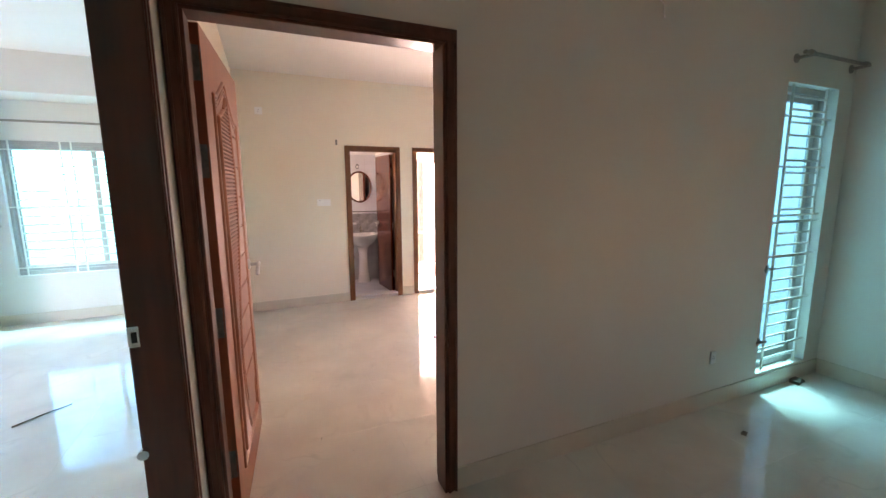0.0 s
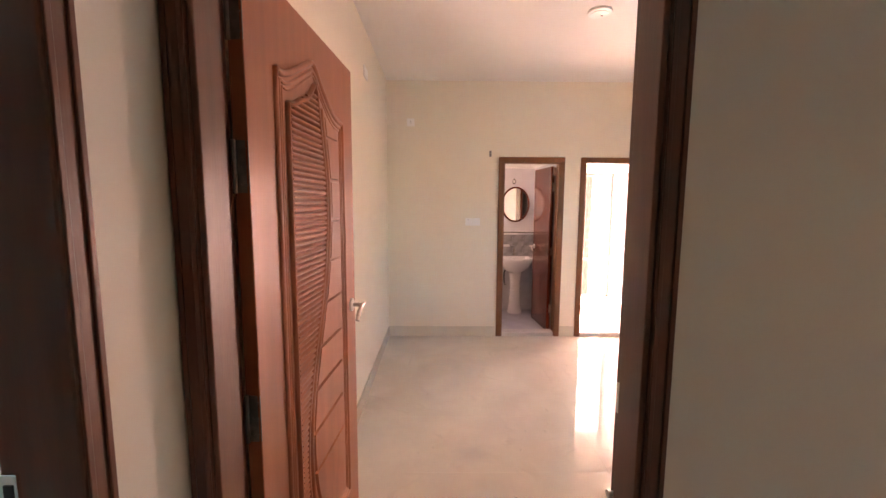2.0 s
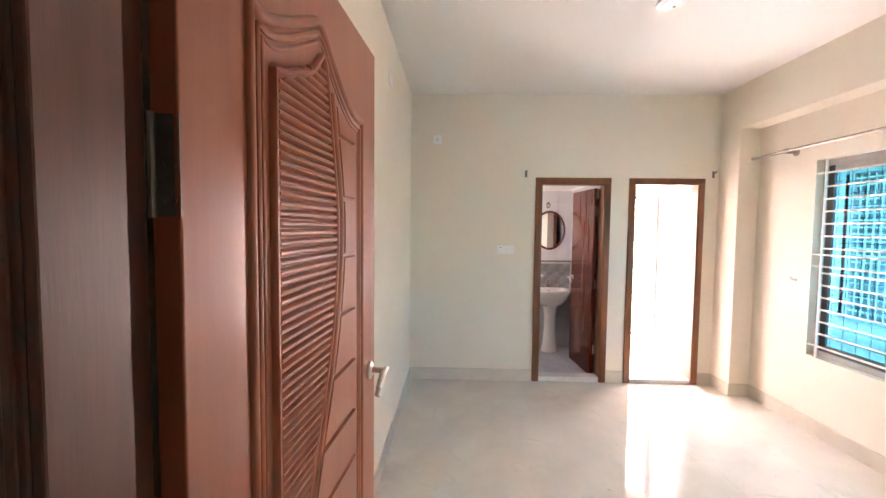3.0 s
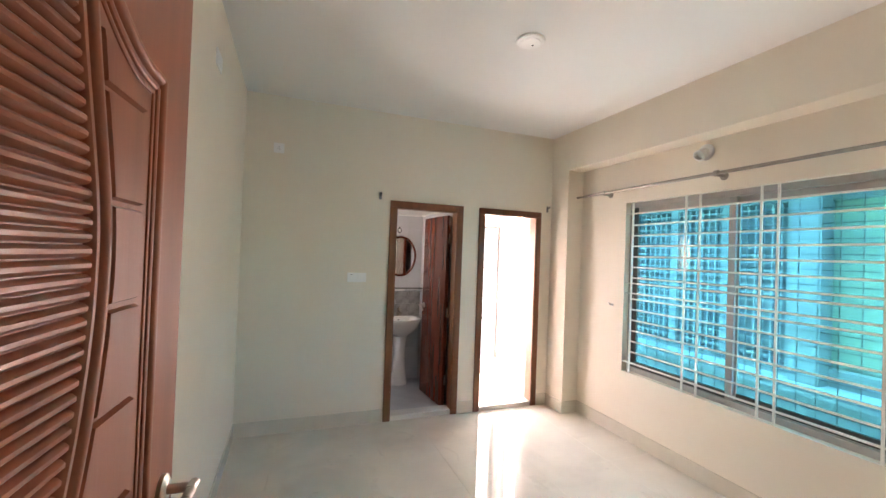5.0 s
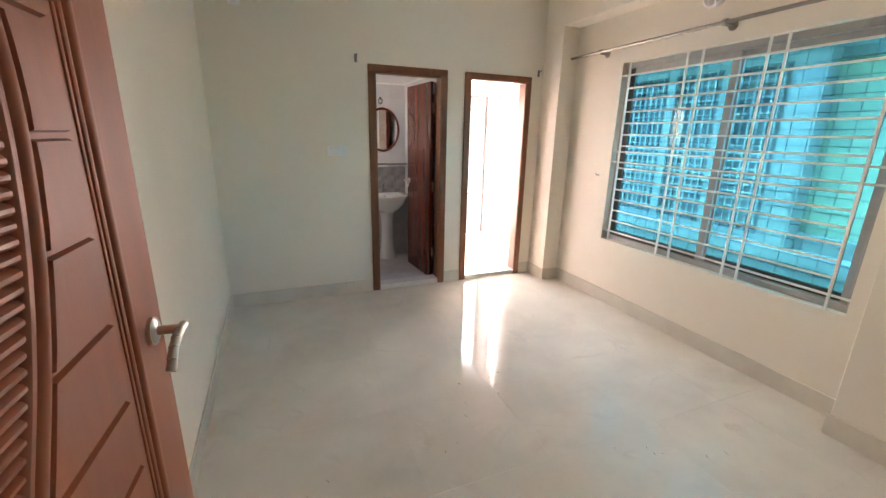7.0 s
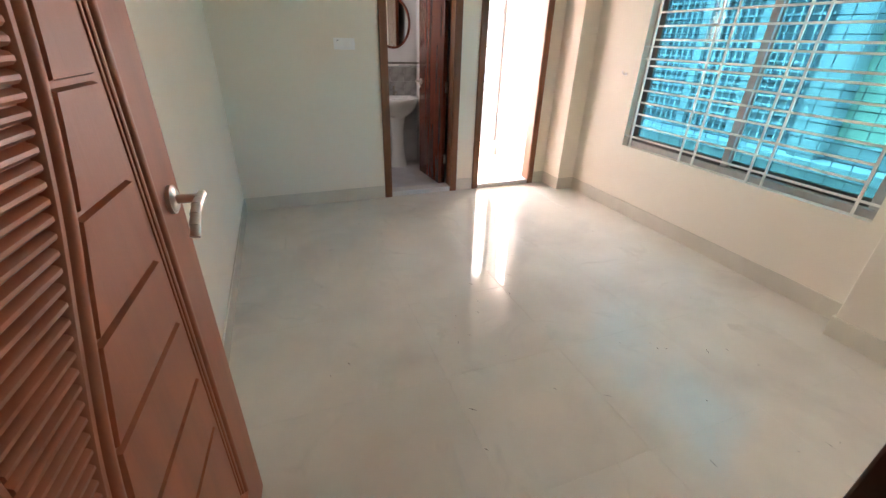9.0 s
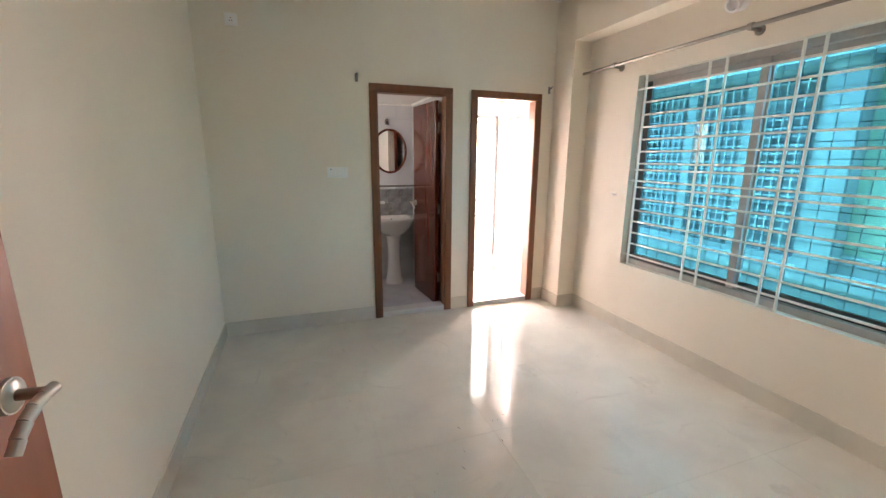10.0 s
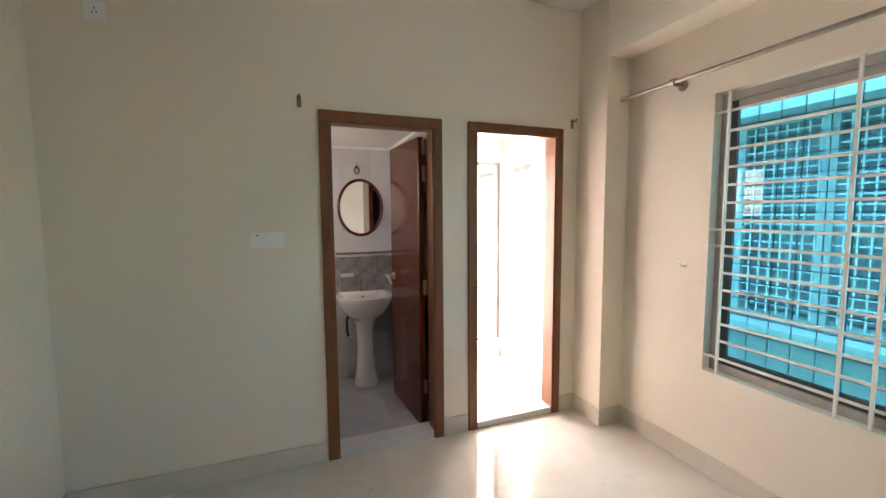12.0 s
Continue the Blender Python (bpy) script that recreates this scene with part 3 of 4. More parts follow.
window_2 = sliding_window("window_2", "y", 1.915, 3.25, 3.885, 0.14, 2.245, "tall narrow hall window with cyan tinted glass", sashes=1)
grille("window_grille", "y", 1.875, 3.255, 3.88, [3.36, 3.78], [0.23 + 0.088 * i for i in range(23)], [0.32, 0.68, 1.03, 1.28, 1.33, 1.68, 2.03], "painted iron grille over the hall window", 0.143, 2.242)
window_3 = sliding_window("window_3", "y", 6.30, -2.74, -1.1, 0.57, 2.1, "aluminium sliding window of the side room")
grille("window_grille", "y", 6.262, -2.735, -1.105, [-2.65, -2.2, -2.1, -1.7, -1.6, -1.19], [0.68 + 0.095 * i for i in range(14)], [0.66, 1.36, 2.0], "painted iron grille over the side room window", 0.573, 2.097)
window_4 = sliding_window("window_4", "x", -3.80, 2.9, 4.95, 0.12, 2.18, "aluminium sliding balcony door of the side room", sashes=3, out=-1, slid=1)


def curtain_rod(axis, a, u0, u1, z, brackets, label, rooms=-1, hooks=()):
    r = thing("curtain_rod", label, "curtain rod")

    def P(u, d, zz):
        return (u, a + d, zz) if axis == "y" else (a + d, u, zz)
    part("rod", tube(bmesh.new(), P(u0, 0, z), P(u1, 0, z), 0.0125, 14), M_ROD, r, smooth=True)
    for b in brackets:
        bm = bmesh.new()
        tube(bm, P(b, -rooms * 0.082, z - 0.012), P(b, -rooms * 0.076, z - 0.012), 0.03, 18)
        tube(bm, P(b, -rooms * 0.078, z - 0.012), P(b, 0, z - 0.012), 0.011, 12)
        tube(bm, P(b - 0.014, 0, z), P(b + 0.014, 0, z), 0.021, 14)
        part("bracket", bm, M_ROD, r, "steel wall bracket", smooth=True)
    return r


curtain_rod("x", WX - 0.083, 2.80, 5.36, 2.25, (3.87, 4.97), "brushed steel curtain rod above the bedroom window")
curtain_rod("y", EY0 - 0.083, 3.23, 4.05, 2.41, (3.30, 4.0), "dark curtain rod above the hall window")
curtain_rod("y", 6.25 - 0.083, -2.9, -0.9, 2.30, (-2.85, -1.6), "steel curtain rod above the side room window")
curtain_rod("x", -3.75 + 0.083, 2.7, 5.30, 2.29, (3.8, 5.20), "steel curtain rod above the sliding door", rooms=1)

# window added out of view to fill the hall's light opening
window_5 = sliding_window("window_5", "x", 4.12, -1.4, -0.2, 0.9, 2.0, "unseen tinted hall window added to let light in", pane=M_PALE)

# slabs added out of view to keep the alley light off the floors
piece("sunshade", boxed(3.12, 4.10, 1.99, 2.48, 2.42, 2.50), M_PEACH, "unseen thin slab added above the hall window to block sky light", "sunshade")
piece("sunshade", boxed(3.06, 3.69, 2.5, 5.4, 2.42, 2.50), M_PEACH, "unseen thin slab added above the bedroom window to block sky light", "sunshade")

# ---- outside ----
piece("ground", boxed(-60, 60, -60, 90, -7.2, -7.0), M_GROUND, "dusty ground between the houses", "ground")
nb = thing("neighbour_building", "weathered neighbouring house with grilled windows", "building")
NX = 5.0
for spec in ((NX, NX + 4, -4, 3.15, -7, -1.5), (NX, NX + 4, 3.15, 3.25, -7, 4.1), (NX, NX + 4, 3.25, 4.28, -7, 0.62), (NX, NX + 4, 3.25, 4.28, 2.28, 4.1), (NX, NX + 4, 4.28, 4.62, -7, 4.1),
             (NX, NX + 4, 4.62, 6.7, -7, 0.52), (NX, NX + 4, 4.62, 6.7, 2.3, 4.1), (NX, NX + 4, 6.7, 12.0, -7, 4.1)):
    part("wall", boxed(*spec), M_OUT, nb)
part("roof", boxed(NX - 0.4, NX + 4.4, 3.1, 12.4, 4.1, 4.25), M_OUT, nb)
part("panel", boxed(NX + 0.12, NX + 0.16, 3.25, 4.28, 0.62, 2.28), M_OUT2, nb, "smooth pale green panel")
part("ledge", boxed(NX - 0.30, NX, 3.15, 12.0, 2.36, 2.44, bevel=0.005), M_OUT, nb)
part("ledge", boxed(NX - 0.25, NX, 3.15, 12.0, 0.36, 0.46, bevel=0.005), M_OUT, nb)
part("pillar", boxed(NX - 0.16, NX, 4.24, 4.50, 0.46, 2.36, bevel=0.005), M_OUT, nb)
for y0, y1 in ((4.66, 5.22), (5.3, 5.95), (6.02, 6.66)):
    w = part("window", boxed(NX + 0.2, NX + 0.22, y0, y1, 0.55, 2.27), M_DARKGLASS, nb, "dark window behind a pale grille")
    yy = y0 + 0.03
    while yy < y1:
        part("upright", boxed(NX + 0.02, NX + 0.035, yy - 0.007, yy + 0.007, 0.53, 2.29), M_NGRILLE, w)
        yy += 0.088
    zz = 0.62
    while zz < 2.25:
        part("bar", boxed(NX + 0.016, NX + 0.02, y0, y1, zz - 0.007, zz + 0.007), M_NGRILLE, w)
        zz += 0.085
    part("mullion", boxed(NX + 0.0, NX + 0.05, y1 - 0.02, y1 + 0.09, 0.52, 2.3), M_OUT, nb)
bm = bmesh.new()
tube(bm, (NX - 0.06, 3.55, -7), (NX - 0.06, 3.55, 4.1), 0.05, 14)
part("drain_pipe", bm, M_PLASTIC, nb, smooth=True)


def tree(x, y, z0, height, seed, label):
    rng = random.Random(seed)
    t = thing("tree", label, "tree", at=pose(x, y, z0))
    bm = bmesh.new()
    tube(bm, (0, 0, 0), (0.1, 0.05, height * 0.74), 0.16, 10, 0.11)
    tips = []
    for k in range(9):
        a, zb = k * 2.4, height * (0.72 + 0.025 * k)
        tip = (math.cos(a) * rng.uniform(0.8, 1.7), math.sin(a) * rng.uniform(0.8, 1.7), zb + rng.uniform(0.5, 1.5))
        tube(bm, (0.1 * zb / height, 0.05, zb * 0.98), tip, 0.06, 7, 0.02)
        tips.append(tip)
    tube(bm, (0.1, 0.05, height * 0.74), (0.15, 0.0, height * 0.9), 0.11, 8, 0.03)
    part("trunk", bm, M_BARK, t)
    verts, faces = [], []
    for tip in tips + [(0.1, 0, height * 0.92)]:
        for _ in range(420):
            c = Vector(tip) + Vector((rng.gauss(0, 0.5), rng.gauss(0, 0.5), rng.gauss(0, 0.4)))
            m = Euler((rng.uniform(0, 6.3), rng.uniform(0, 6.3), rng.uniform(0, 6.3))).to_matrix()
            s = rng.uniform(0.06, 0.12)
            i = len(verts)
            verts += [tuple(c + m @ Vector(q) * s) for q in ((-1, 0, 0), (0, -0.45, 0.1), (1, 0, 0), (0, 0.45, 0.1))]
            faces.append((i, i + 1, i + 2, i + 3))
    me = bpy.data.meshes.new("crown")
    me.from_pydata(verts, [], faces)
    me.materials.append(M_GREEN)
    tagged(new("crown", me), kind="stuff").parent = t
    return t


tree(1.6, 12.0, -7, 14.2, 3, "leafy green street tree beside the house")
tree(4.6, 13.0, -7, 14.0, 8, "leafy green street tree by the road")
tree(-2.6, 12.0, -7, 14.0, 5, "leafy green street tree outside the side room")


# ---- bedroom fittings ----
def ceiling_light(x, y):
    t = thing("ceiling_light", "round white flush ceiling light with a pale cover", "ceiling light", group="ceiling lights", at=pose(x, y, CEIL))
    part("base", lathe(bmesh.new(), [(0.084, 0.0), (0.087, -0.006), (0.081, -0.014), (0.062, -0.016)], n=36), M_PLASTIC, t, smooth=True)
    part("cover", lathe(bmesh.new(), [(0.062, -0.0155), (0.058, -0.020), (0.035, -0.022), (0.012, -0.0225)], n=36), M_PLASTIC, t, smooth=True)
    part("screw", lathe(bmesh.new(), [(0.007, -0.0222), (0.006, -0.025)], centre=(0.02, 0.01, 0), n=10), M_DARK, t)
    return t


lamp_1 = ceiling_light(1.37, 3.99)
copy_thing(lamp_1, pose(-1.98, 3.87, CEIL))


def lamp_holder(x, y, z, way, label):
    """A wall-mounted bulb holder without a bulb, pointing along way."""
    t = thing("lamp_holder", label, "lamp holder", at=Matrix.Translation((x, y, z)) @ Vector(way).to_track_quat("Z", "Y").to_matrix().to_4x4() @ Matrix.Scale(1.45, 4))
    part("backplate", lathe(bmesh.new(), [(0.042, 0.0), (0.042, 0.008), (0.036, 0.016), (0.02, 0.02)], n=28), M_PLASTIC, t, smooth=True)
    bm = lathe(bmesh.new(), [(0.024, 0.0), (0.026, 0.02), (0.028, 0.045), (0.030, 0.05), (0.022, 0.051), (0.02, 0.03)], n=24)
    bmesh.ops.transform(bm, matrix=pose(0, 0, 0.014, 32, 0, 0), verts=bm.verts)
    part("socket", bm, M_PLASTIC, t, smooth=True)
    return t


lamp_holder(WX, 4.01, 2.44, (-1, 0, 0), "white angled bulb holder on the wall above the window")


def plate(axis, a, u, z, w, h, out, label, gangs=1, socket=False, category="switch"):
    t = thing("switch_plate" if category == "switch" else "socket_plate", label, category)

    def bx(u0, u1, z0, z1, d0, d1, bevel=0.0):
        lo, hi = sorted((a + out * d0, a + out * d1))
        return boxed(u0, u1, lo, hi, z0, z1, bevel=bevel) if axis == "y" else boxed(lo, hi, u0, u1, z0, z1, bevel=bevel)
    part("frame", bx(u - w / 2, u + w / 2, z - h / 2, z + h / 2, 0, 0.008, 0.002), M_PLASTIC, t)
    gw = (w - 0.02) / gangs
    for i in range(gangs):
        c = u - w / 2 + 0.01 + gw * (i + 0.5)
        if socket:
            for dx, dz in ((-0.008, -0.008), (0.008, -0.008), (0, 0.010)):
                part("socket_hole", bx(c + dx - 0.0025, c + dx + 0.0025, z + dz - 0.004, z + dz + 0.004, 0.0075, 0.0088), M_DARK, t)
        else:
            part("rocker", bx(c - gw * 0.42, c + gw * 0.42, z - h * 0.34, z + h * 0.34, 0.0078, 0.0115, 0.001), M_PLASTIC, t)
    return t


plate("y", NY, 0.588, 1.362, 0.085, 0.086, -1, "white plastic socket and switch plate beside the bathroom door", 1)
part("indicator", boxed(0.574, 0.586, NY - 0.0125, NY - 0.0112, 1.385, 1.391), M_DARK, bpy.data.objects["switch_plate"])
plate("y", NY, 0.674, 1.362, 0.085, 0.086, -1, "white plastic triple switch plate beside the bathroom door", 3)
plate("y", NY, -0.08, 2.475, 0.085, 0.085, -1, "white plastic socket plate high on the far wall", 1, True, "socket")
plate("x", LX, 4.30, 2.59, 0.15, 0.085, 1, "white plastic blank plate high on the side wall", 2)
plate("y", EY0, 2.73, 0.368, 0.055, 0.09, -1, "small white socket plate low on the hall wall", 1, True, "socket")
plate("x", -3.75, 5.17, 1.17, 0.06, 0.06, 1, "small white switch plate beside the sliding door", 1)


def wall_hook(x, y, z, way, label, material=M_STEEL):
    """A small curtain tie-back hook: a rose, a stem and an upturned tip."""
    t = thing("wall_hook", label, "hook", at=Matrix.Translation((x, y, z)) @ Vector(way).to_track_quat("Z", "Y").to_matrix().to_4x4())
    part("rose", lathe(bmesh.new(), [(0.014, 0), (0.014, 0.004), (0.009, 0.008)], n=18), material, t, smooth=True)
    bm = bmesh.new()
    tube(bm, (0, 0, 0.006), (0, 0, 0.032), 0.0045, 10)
    tube(bm, (0, 0, 0.031), (0, 0.018, 0.044), 0.0045, 10)
    part("stem", bm, material, t, smooth=True)
    part("tip", lathe(bmesh.new(), [(0.003, -0.006), (0.0075, -0.002), (0.0075, 0.002), (0.003, 0.006)], centre=(0, 0.019, 0.046), n=12), material, t, smooth=True)
    return t


wall_hook(WX, 4.91, 1.186, (-1, 0, 0), "small white tie-back hook beside the window", M_PLASTIC)
wall_hook(WX, 2.86, 1.186, (-1, 0, 0), "small white tie-back hook beside the window", M_PLASTIC)


def bracket(x, y, z, label):
    """A leftover curtain-rod bracket over a doorway."""
    t = thing("rod_bracket", label, "bracket", at=pose(x, y, z))
    part("backplate", boxed(-0.012, 0.012, -0.004, 0, -0.035, 0.030, bevel=0.001), M_HINGE, t)
    bm = bmesh.new()
    tube(bm, (0, -0.003, 0.010), (0, -0.045, 0.010), 0.006, 10)
    tube(bm, (0, -0.042, 0.010), (0, -0.050, 0.026), 0.006, 10)
    part("arm", bm, M_HINGE, t, smooth=True)
    return t


bracket(0.823, NY, 2.138, "small steel rod bracket beside the bathroom door head")
bracket(2.69, NY, 2.145, "small steel rod bracket beside the balcony door head")

# ---- bathroom ----
BW = 6.866   # face of the bathroom's back tiles
basin = thing("pedestal_basin", "white glazed ceramic pedestal basin against the tiles", "basin")
CX, CY = 1.34, 6.665
bm = bmesh.new()
n = 40
prof = [(0.10, 0.60), (0.155, 0.64), (0.205, 0.70), (0.235, 0.765), (0.243, 0.795), (0.240, 0.808), (0.228, 0.812), (0.205, 0.806), (0.185, 0.77), (0.14, 0.715), (0.06, 0.69), (0.02, 0.686)]
rings = []
for r, z in prof:
    ring = []
    for i in range(n):
        a = 2 * math.pi * i / n
        x, y = r * math.cos(a), r * math.sin(a) * 0.82
        if y > 0 and z > 0.6:
            y = min(y * 1.1, 0.2) if r < 0.2 else min(y * 1.25, 0.2)
        ring.append(bm.verts.new((CX + x, CY + y, z)))
    rings.append(ring)
for ra, rb in zip(rings, rings[1:]):
    for i in range(n):
        bm.faces.new((ra[i], ra[(i + 1) % n], rb[(i + 1) % n], rb[i]))
bm.faces.new(rings[0][::-1])
bm.faces.new(rings[-1])
part("bowl", bm, M_CERAM, basin, smooth=True)
part("back_deck", boxed(CX - 0.21, CX + 0.21, CY + 0.12, BW - 0.001, 0.72, 0.815, bevel=0.015), M_CERAM, basin, smooth=True)
part("pedestal", lathe(bmesh.new(), [(0.105, 0.008), (0.108, 0.03), (0.098, 0.06), (0.082, 0.16), (0.072, 0.30), (0.072, 0.45), (0.085, 0.56), (0.11, 0.63)], centre=(CX, CY + 0.03, 0), n=32, sy=0.9), M_CERAM, basin, smooth=True)
part("drain", lathe(bmesh.new(), [(0.02, 0.687), (0.02, 0.690), (0.012, 0.691)], centre=(CX, CY, 0), n=20), M_CHROME, basin, smooth=True)
part("overflow_hole", tube(bmesh.new(), (CX, CY + 0.137, 0.77), (CX, CY + 0.12, 0.765), 0.012, 14), M_DARK, basin)
bm = bmesh.new()
tube(bm, (CX, CY + 0.15, 0.815), (CX, CY + 0.15, 0.90), 0.017, 18)
tube(bm, (CX, CY + 0.15, 0.875), (CX, CY + 0.04, 0.865), 0.011, 14)
tube(bm, (CX, CY + 0.045, 0.868), (CX, CY + 0.04, 0.845), 0.010, 14)
# the tap is chrome; its dark reflections are put into the metal colour
faucet = part("faucet", bm, M_ROD, basin, "chrome single-lever tap", smooth=True)
bm = bmesh.new()
tube(bm, (CX, CY + 0.15, 0.90), (CX, CY + 0.15, 0.918), 0.018, 18, 0.014)
tube(bm, (CX, CY + 0.15, 0.915), (CX, CY + 0.09, 0.945), 0.006, 10)
part("lever", bm, M_ROD, faucet, smooth=True)

bm = bmesh.new()
pts = [(1.22, BW - 0.02, 0.60), (1.20, BW - 0.05, 0.56), (1.20, BW - 0.06, 0.46), (1.215, BW - 0.05, 0.40)]
for a, b in zip(pts, pts[1:]):
    tube(bm, a, b, 0.012, 10)
valve = thing("angle_valve", "dark supply hose and chrome valve beside the pedestal", "valve")
part("hose", bm, M_DARK, valve, smooth=True)
bm = bmesh.new()
tube(bm, (1.215, BW, 0.40), (1.215, BW - 0.06, 0.40), 0.014, 14)
tube(bm, (1.205, BW - 0.05, 0.40), (1.235, BW - 0.05, 0.40), 0.018, 14)
part("valve_body", bm, M_CHROME, valve, smooth=True)

mirror = thing("oval_mirror", "oval wall mirror in a dark red-brown wooden rim", "mirror", at=pose(1.352, BW, 1.562))
bm = bmesh.new()
n = 64
rings = []
for off, d in ((0.0, 0.0), (0.0, -0.016), (-0.010, -0.024), (-0.024, -0.018), (-0.026, -0.008)):
    rings.append([bm.verts.new(((0.205 + off) * math.cos(2 * math.pi * i / n), d, (0.256 + off) * math.sin(2 * math.pi * i / n))) for i in range(n)])
for a, b in zip(rings, rings[1:]):
    for i in range(n):
        bm.faces.new((a[i], a[(i + 1) % n], b[(i + 1) % n], b[i]))
part("rim", bm, M_BLEAF, mirror, smooth=True)
bm = bmesh.new()
bm.faces.new([bm.verts.new((0.182 * math.cos(2 * math.pi * i / n), -0.009, 0.233 * math.sin(2 * math.pi * i / n))) for i in range(n)])
gl = bmesh.ops.extrude_face_region(bm, geom=bm.faces[:])
bmesh.ops.translate(bm, verts=[v for v in gl["geom"] if isinstance(v, bmesh.types.BMVert)], vec=(0, 0.004, 0))
part("mirror_glass", bm, M_MIRROR, mirror, "silvered mirror glass")

bl = thing("lamp_holder", "dark bulb holder with hanging wire over the mirror", "lamp holder", at=pose(1.325, BW, 1.90))
part("backplate", boxed(-0.02, 0.02, -0.012, 0, -0.03, 0.03, bevel=0.003), M_PLASTIC, bl)
bm = bmesh.new()
for i in range(10):
    a, b = math.pi * i / 5, math.pi * (i + 1) / 5
    tube(bm, (0.022 * math.cos(a), -0.022, -0.012 + 0.032 * math.sin(a)), (0.022 * math.cos(b), -0.022, -0.012 + 0.032 * math.sin(b)), 0.005, 8)
tube(bm, (0, -0.01, 0.018), (0, -0.024, 0.02), 0.012, 10)
part("wire_loop", bm, M_DARK, bl, smooth=True)

shelf = thing("glass_shelf", "chrome-railed glass shelf under the mirror", "shelf")
part("shelf_glass", boxed(1.12, 1.62, BW - 0.115, BW - 0.004, 1.128, 1.134), M_CLEAR, shelf, "clear glass shelf board")
bm = bmesh.new()
tube(bm, (1.12, BW - 0.118, 1.166), (1.62, BW - 0.118, 1.166), 0.010, 10)
for x in (1.125, 1.615):
    tube(bm, (x, BW, 1.166), (x, BW - 0.118, 1.166), 0.006, 10)
# darker metal paints in what the chrome rail would reflect
part("rail", bm, M_HINGE, shelf, "chrome rail with its dark reflections put into the colour", smooth=True)
for x in (1.18, 1.56):
    part("bracket", boxed(x - 0.012, x + 0.012, BW - 0.04, BW, 1.112, 1.128, bevel=0.002), M_CHROME, shelf)
box_1 = thing("flat_box", "flat white paper packet lying on the glass shelf", "packet")
part("packet", boxed(1.14, 1.39, BW - 0.112, BW - 0.03, 1.1342, 1.157, bevel=0.002), M_PLASTIC, box_1)
soap = thing("soap_dish", "small white soap dish fixed to the grey tiles", "soap dish")
bm = bmesh.new()
box(bm, 1.155, 1.265, BW - 0.075, BW, 0.955, 0.962)
box(bm, 1.155, 1.265, BW - 0.078, BW - 0.072, 0.955, 0.988)
box(bm, 1.152, 1.157, BW - 0.078, BW, 0.955, 0.980)
box(bm, 1.263, 1.268, BW - 0.078, BW, 0.955, 0.980)
part("tray", bm, M_CERAM, soap)

cornice = piece("trim", boxed(0.2, 1.63, BW - 0.02, BW, 2.075, 2.095, bevel=0.003), M_CEIL, "white moulding under the bathroom ceiling", "moulding")
piece("trim", boxed(1.611, 1.631, 5.80, BW - 0.02, 2.075, 2.095, bevel=0.003), M_CEIL, "white moulding under the bathroom ceiling", "moulding")
switch_b = plate("x", 1.631, 6.62, 1.30, 0.05, 0.08, -1, "small white switch plate on the bathroom tiles", 1)

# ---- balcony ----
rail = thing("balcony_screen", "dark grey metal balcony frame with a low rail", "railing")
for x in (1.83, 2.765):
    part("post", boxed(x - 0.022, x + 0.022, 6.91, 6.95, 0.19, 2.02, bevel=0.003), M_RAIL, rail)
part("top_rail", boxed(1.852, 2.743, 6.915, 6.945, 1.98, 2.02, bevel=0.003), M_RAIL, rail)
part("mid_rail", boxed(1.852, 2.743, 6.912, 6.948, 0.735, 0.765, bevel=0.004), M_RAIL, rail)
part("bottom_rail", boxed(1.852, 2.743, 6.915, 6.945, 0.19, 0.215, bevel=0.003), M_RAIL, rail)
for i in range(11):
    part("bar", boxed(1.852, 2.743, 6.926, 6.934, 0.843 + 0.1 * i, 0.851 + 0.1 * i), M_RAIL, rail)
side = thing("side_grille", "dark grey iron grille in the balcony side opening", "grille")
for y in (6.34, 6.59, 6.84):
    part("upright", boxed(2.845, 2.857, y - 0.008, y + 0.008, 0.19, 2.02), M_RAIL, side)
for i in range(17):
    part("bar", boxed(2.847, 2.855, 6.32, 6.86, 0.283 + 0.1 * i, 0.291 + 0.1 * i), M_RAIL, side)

# ---- side room litter ----
rng = random.Random(4)
board = thing("loose_board", "loose cream board lying on the side room floor", "board", at=pose(-3.36, 5.27, 0.075, 3, -3, 24))
part("sheet", boxed(-0.36, 0.36, -0.17, 0.17, -0.012, 0.012, bevel=0.003), M_BOARD, board)
brick_at = [(-3.55, 5.22, 0.0, 20), (-3.62, 5.36, 0.0, -35), (-3.30, 5.42, 0.0, 60), (-3.16, 5.36, 0.0, 8), (-3.12, 5.58, 0.0, 75), (-3.25, 5.62, 0.0, 10), (-3.17, 5.60, 0.071, 40)]
for i, (x, y, z, a) in enumerate(brick_at):
    bm = boxed(-0.115, 0.115, -0.055, 0.055, 0, 0.07, bevel=0.006)
    for v in bm.verts:
        v.co += Vector((rng.uniform(-1, 1), rng.uniform(-1, 1), 0 if v.co.z < 0.01 else rng.uniform(-1, 0.3))) * 0.008
    ob = tagged(new("brick", mesh_of("brick", bm, M_BRICK)), "loose chipped red brick on the floor", "brick", "loose bricks")
    ob.matrix_basis = pose(x, y, z, 0, 0, a)
verts = bmesh.new()
for _ in range(60):
    x, y, s = rng.gauss(-3.35, 0.22), rng.gauss(5.40, 0.16), rng.uniform(0.006, 0.02)
    if y < 5.69 and x > -3.72:
        box(verts, x - s, x + s, y - s * 0.7, y + s * 0.7, 0, s * 1.2)
tagged(new("rubble", mesh_of("rubble", verts, M_BRICK)), "scattered brick crumbs and dust on the floor", "rubble", kind="stuff")
stick = thing("stick", "thin dark stick lying on the side room floor", "stick")
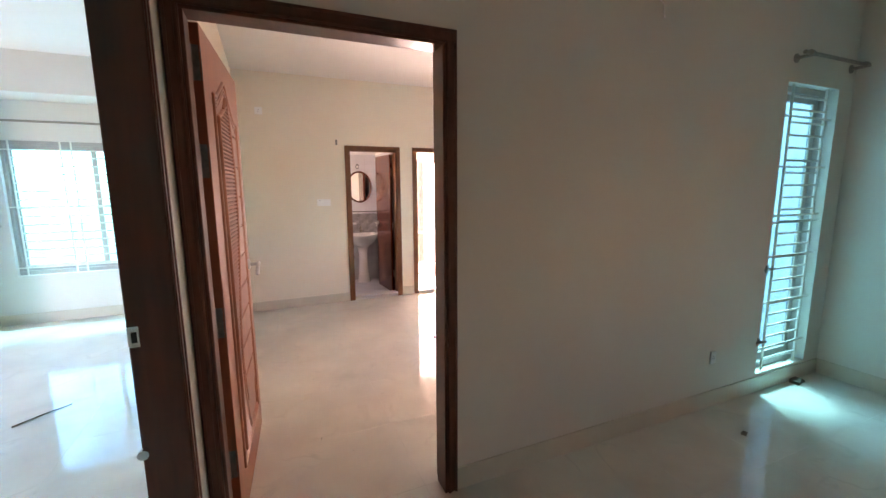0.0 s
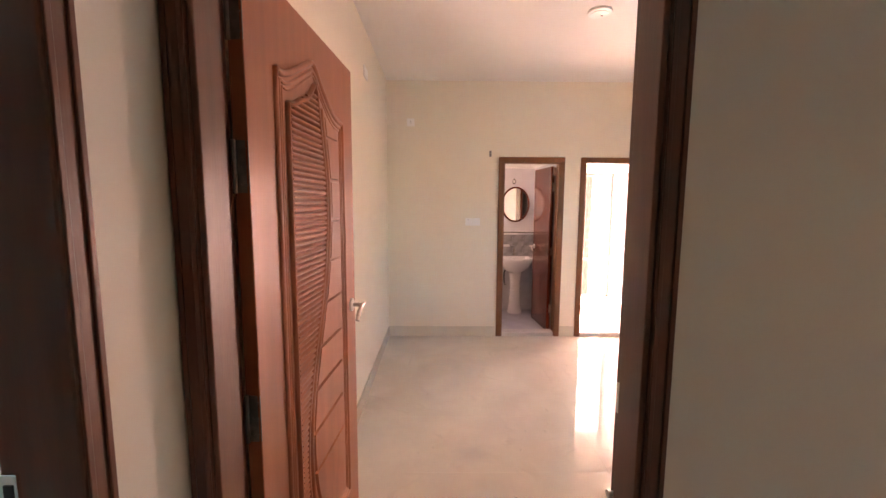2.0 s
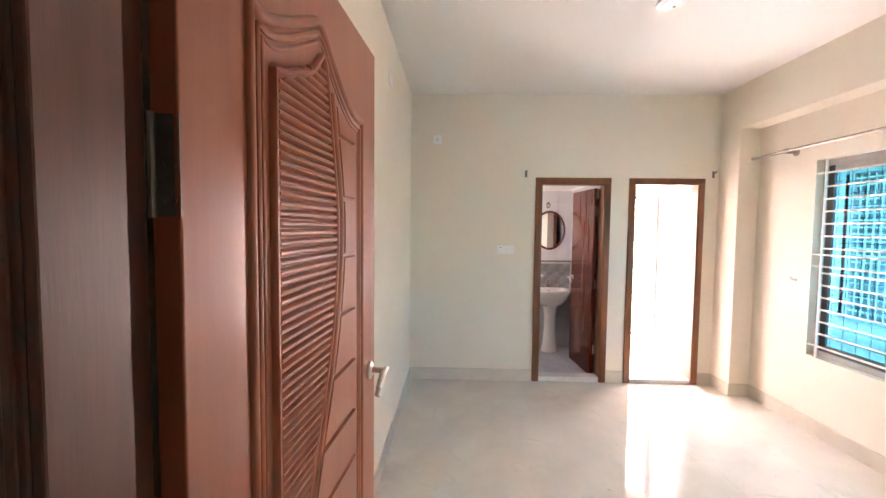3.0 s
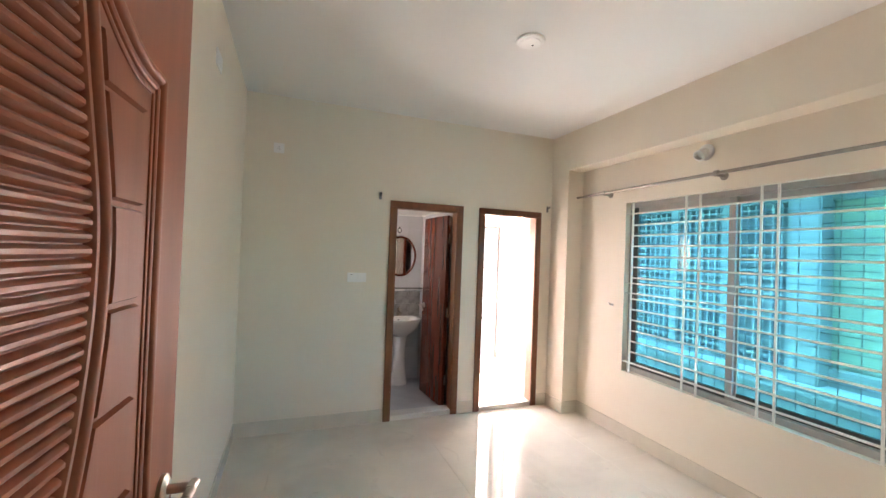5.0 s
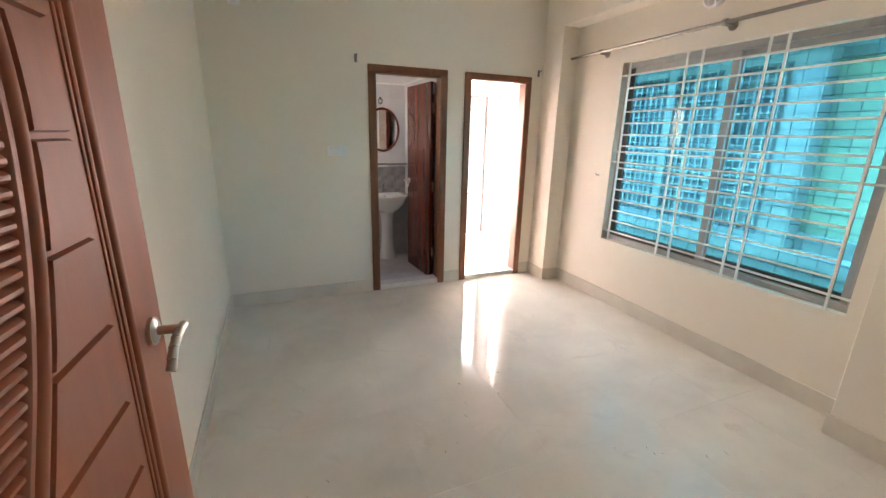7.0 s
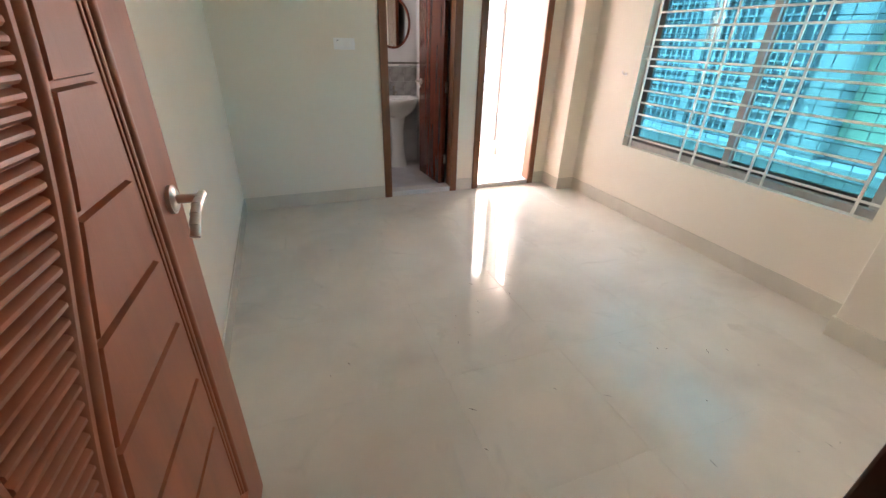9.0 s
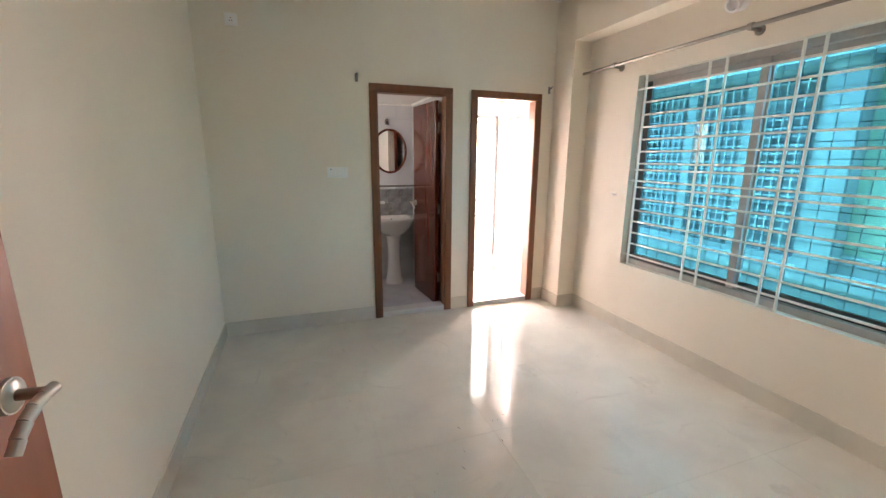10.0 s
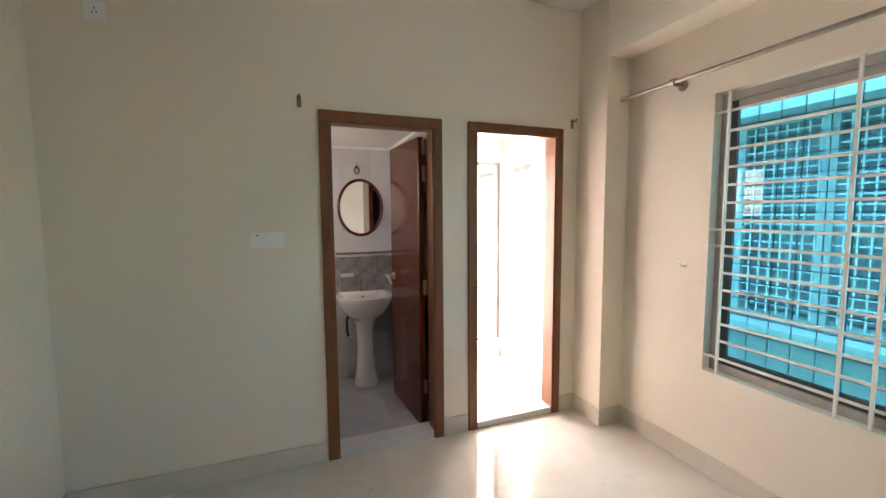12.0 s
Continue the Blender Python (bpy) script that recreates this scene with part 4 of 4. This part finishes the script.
part("shaft", tube(tube(bmesh.new(), (-1.70, 3.525, 0.006), (-1.58, 3.64, 0.007), 0.005, 7), (-1.58, 3.64, 0.007), (-1.46, 3.735, 0.006), 0.005, 7, 0.003), M_BARK, stick)
wall_hook(-2.82, 6.25, 1.15, (0, -1, 0), "small tie-back hook beside the side room window")

# ---- hall fittings ----
for z in (0.95, 0.40):
    h = thing("window_latch", "dark metal latch at the edge of the hall window", "latch")
    part("plate", boxed(3.225, 3.245, EY0 - 0.012, EY0, z - 0.03, z + 0.03, bevel=0.002), M_HINGE, h)
    part("handle", boxed(3.19, 3.30, EY0 - 0.028, EY0 - 0.012, z - 0.009, z + 0.009, bevel=0.003), M_HINGE, h)
bm = bmesh.new()
pts = [(1.99, EY0, 2.56), (1.985, EY0 - 0.03, 2.52), (1.99, EY0 - 0.03, 2.48), (2.01, EY0 - 0.02, 2.46)]
for a, b in zip(pts, pts[1:]):
    tube(bm, a, b, 0.004, 8)
wire = thing("loose_wire", "short loose wire end poking from the hall wall", "wire")
part("strand", bm, M_PLASTIC, wire, smooth=True)
for x, y, s, a in ((2.62, 1.54, 0.022, 20), (3.72, 1.80, 0.05, 8)):
    bm = boxed(-s, s, -s * 0.6, s * 0.6, 0, s * 0.5, bevel=0.003)
    for v in bm.verts:
        v.co += Vector((rng.uniform(-1, 1), rng.uniform(-1, 1), 0)) * s * 0.25
    ob = tagged(new("debris", mesh_of("debris", bm, M_BARK)), "small dark lump of debris on the hall floor", "debris")
    ob.matrix_basis = pose(x, y, 0, 0, 0, a)


rng = random.Random(21)
scuff = bmesh.new()
for _ in range(64):
    x, y, a, l = rng.uniform(0.1, 2.5), rng.uniform(2.3, 5.2), rng.uniform(-0.9, 0.4), rng.uniform(0.003, 0.020)
    d, q = Vector((math.sin(a), math.cos(a), 0)) * l, Vector((math.cos(a), -math.sin(a), 0)) * rng.uniform(0.001, 0.0025)
    c = Vector((x, y, 0.0006))
    scuff.faces.new([scuff.verts.new(c + o) for o in (-d, q, d, -q)])
tagged(new("floor_scuffs", mesh_of("floor_scuffs", scuff, M_BARK)), "short dark scuff marks and grit on the floor", "scuff", kind="stuff")

# ---- tiles last ----
floor = piece("floor", boxed(-3.9, 4.2, -3.1, 6.3, -0.12, -0.0012), M_GROUT, "polished cream floor of large square tiles", "floor")
TILE, GAP, OX, OY = 0.625, 0.0009, -0.008, 2.56
tile_bm = boxed(0, TILE - GAP, 0, TILE - GAP, -0.003, 0.0)
tile_mesh = mesh_of("floor_tile", tile_bm, M_TILE)
for i in range(-7, 7):
    for j in range(-10, 7):
        x, y = OX + i * TILE, OY + j * TILE
        cx, cy = x + TILE / 2, y + TILE / 2
        if cx < -3.95 or cx > 4.3 or cy < -3.2 or y > 6.2 or (cx > 3.1 and cy > 2.0) or (cx > -0.4 and y > 5.75):
            continue
        t = new("floor_tile", tile_mesh)
        t.parent = floor
        t.location = (x, y, 0)


def tiled(parent_name, axis, a, u0, u1, v0, v1, du, dv, material, out):
    """Small wall or floor tiles as pieces of a part of the setting."""
    host = bpy.data.objects[parent_name]
    meshes = {}
    nu, nv = math.ceil((u1 - u0) / du - 1e-6), math.ceil((v1 - v0) / dv - 1e-6)
    for i in range(nu):
        for j in range(nv):
            w, h = min(du, u1 - u0 - i * du) - 0.002, min(dv, v1 - v0 - j * dv) - 0.002
            if w < 0.01 or h < 0.01:
                continue
            key = (round(w, 4), round(h, 4))
            if key not in meshes:
                d = sorted((0, out * 0.004))
                spec = (0, w, d[0], d[1], 0, h) if axis == "y" else (d[0], d[1], 0, w, 0, h) if axis == "x" else (0, w, 0, h, d[0], d[1])
                meshes[key] = mesh_of("tile", boxed(*spec), material)
            t = new("tile", meshes[key])
            t.parent = host
            u, v = u0 + i * du, v0 + j * dv
            t.location = (u, a, v) if axis == "y" else (a, u, v) if axis == "x" else (u, v, a)


tiled("wall_bath_back", "y", 6.87, 0.2, 1.633, 0.006, 0.80, 0.25, 0.40, M_BLOW, -1)
tiled("wall_bath_back", "y", 6.87, 0.2, 1.633, 0.802, 1.12, 0.16, 0.16, M_BSTONE, -1)
tiled("wall_bath_back", "y", 6.87, 0.2, 1.633, 1.122, 2.09, 0.25, 0.40, M_BTILE, -1)
tiled("wall_bath_right", "x", 1.635, 5.80, 6.864, 0.006, 0.80, 0.25, 0.40, M_BLOW, -1)
tiled("wall_bath_right", "x", 1.635, 5.80, 6.864, 0.802, 2.09, 0.25, 0.40, M_BTILE, -1)
tiled("floor_bath", "z", 0.004, 0.21, 1.628, 5.79, 6.862, 0.30, 0.30, M_BFLOOR, 1)
tiled("floor_balcony", "z", 0.004, 1.803, 2.788, 5.79, 6.878, 0.30, 0.30, M_BALC, 1)
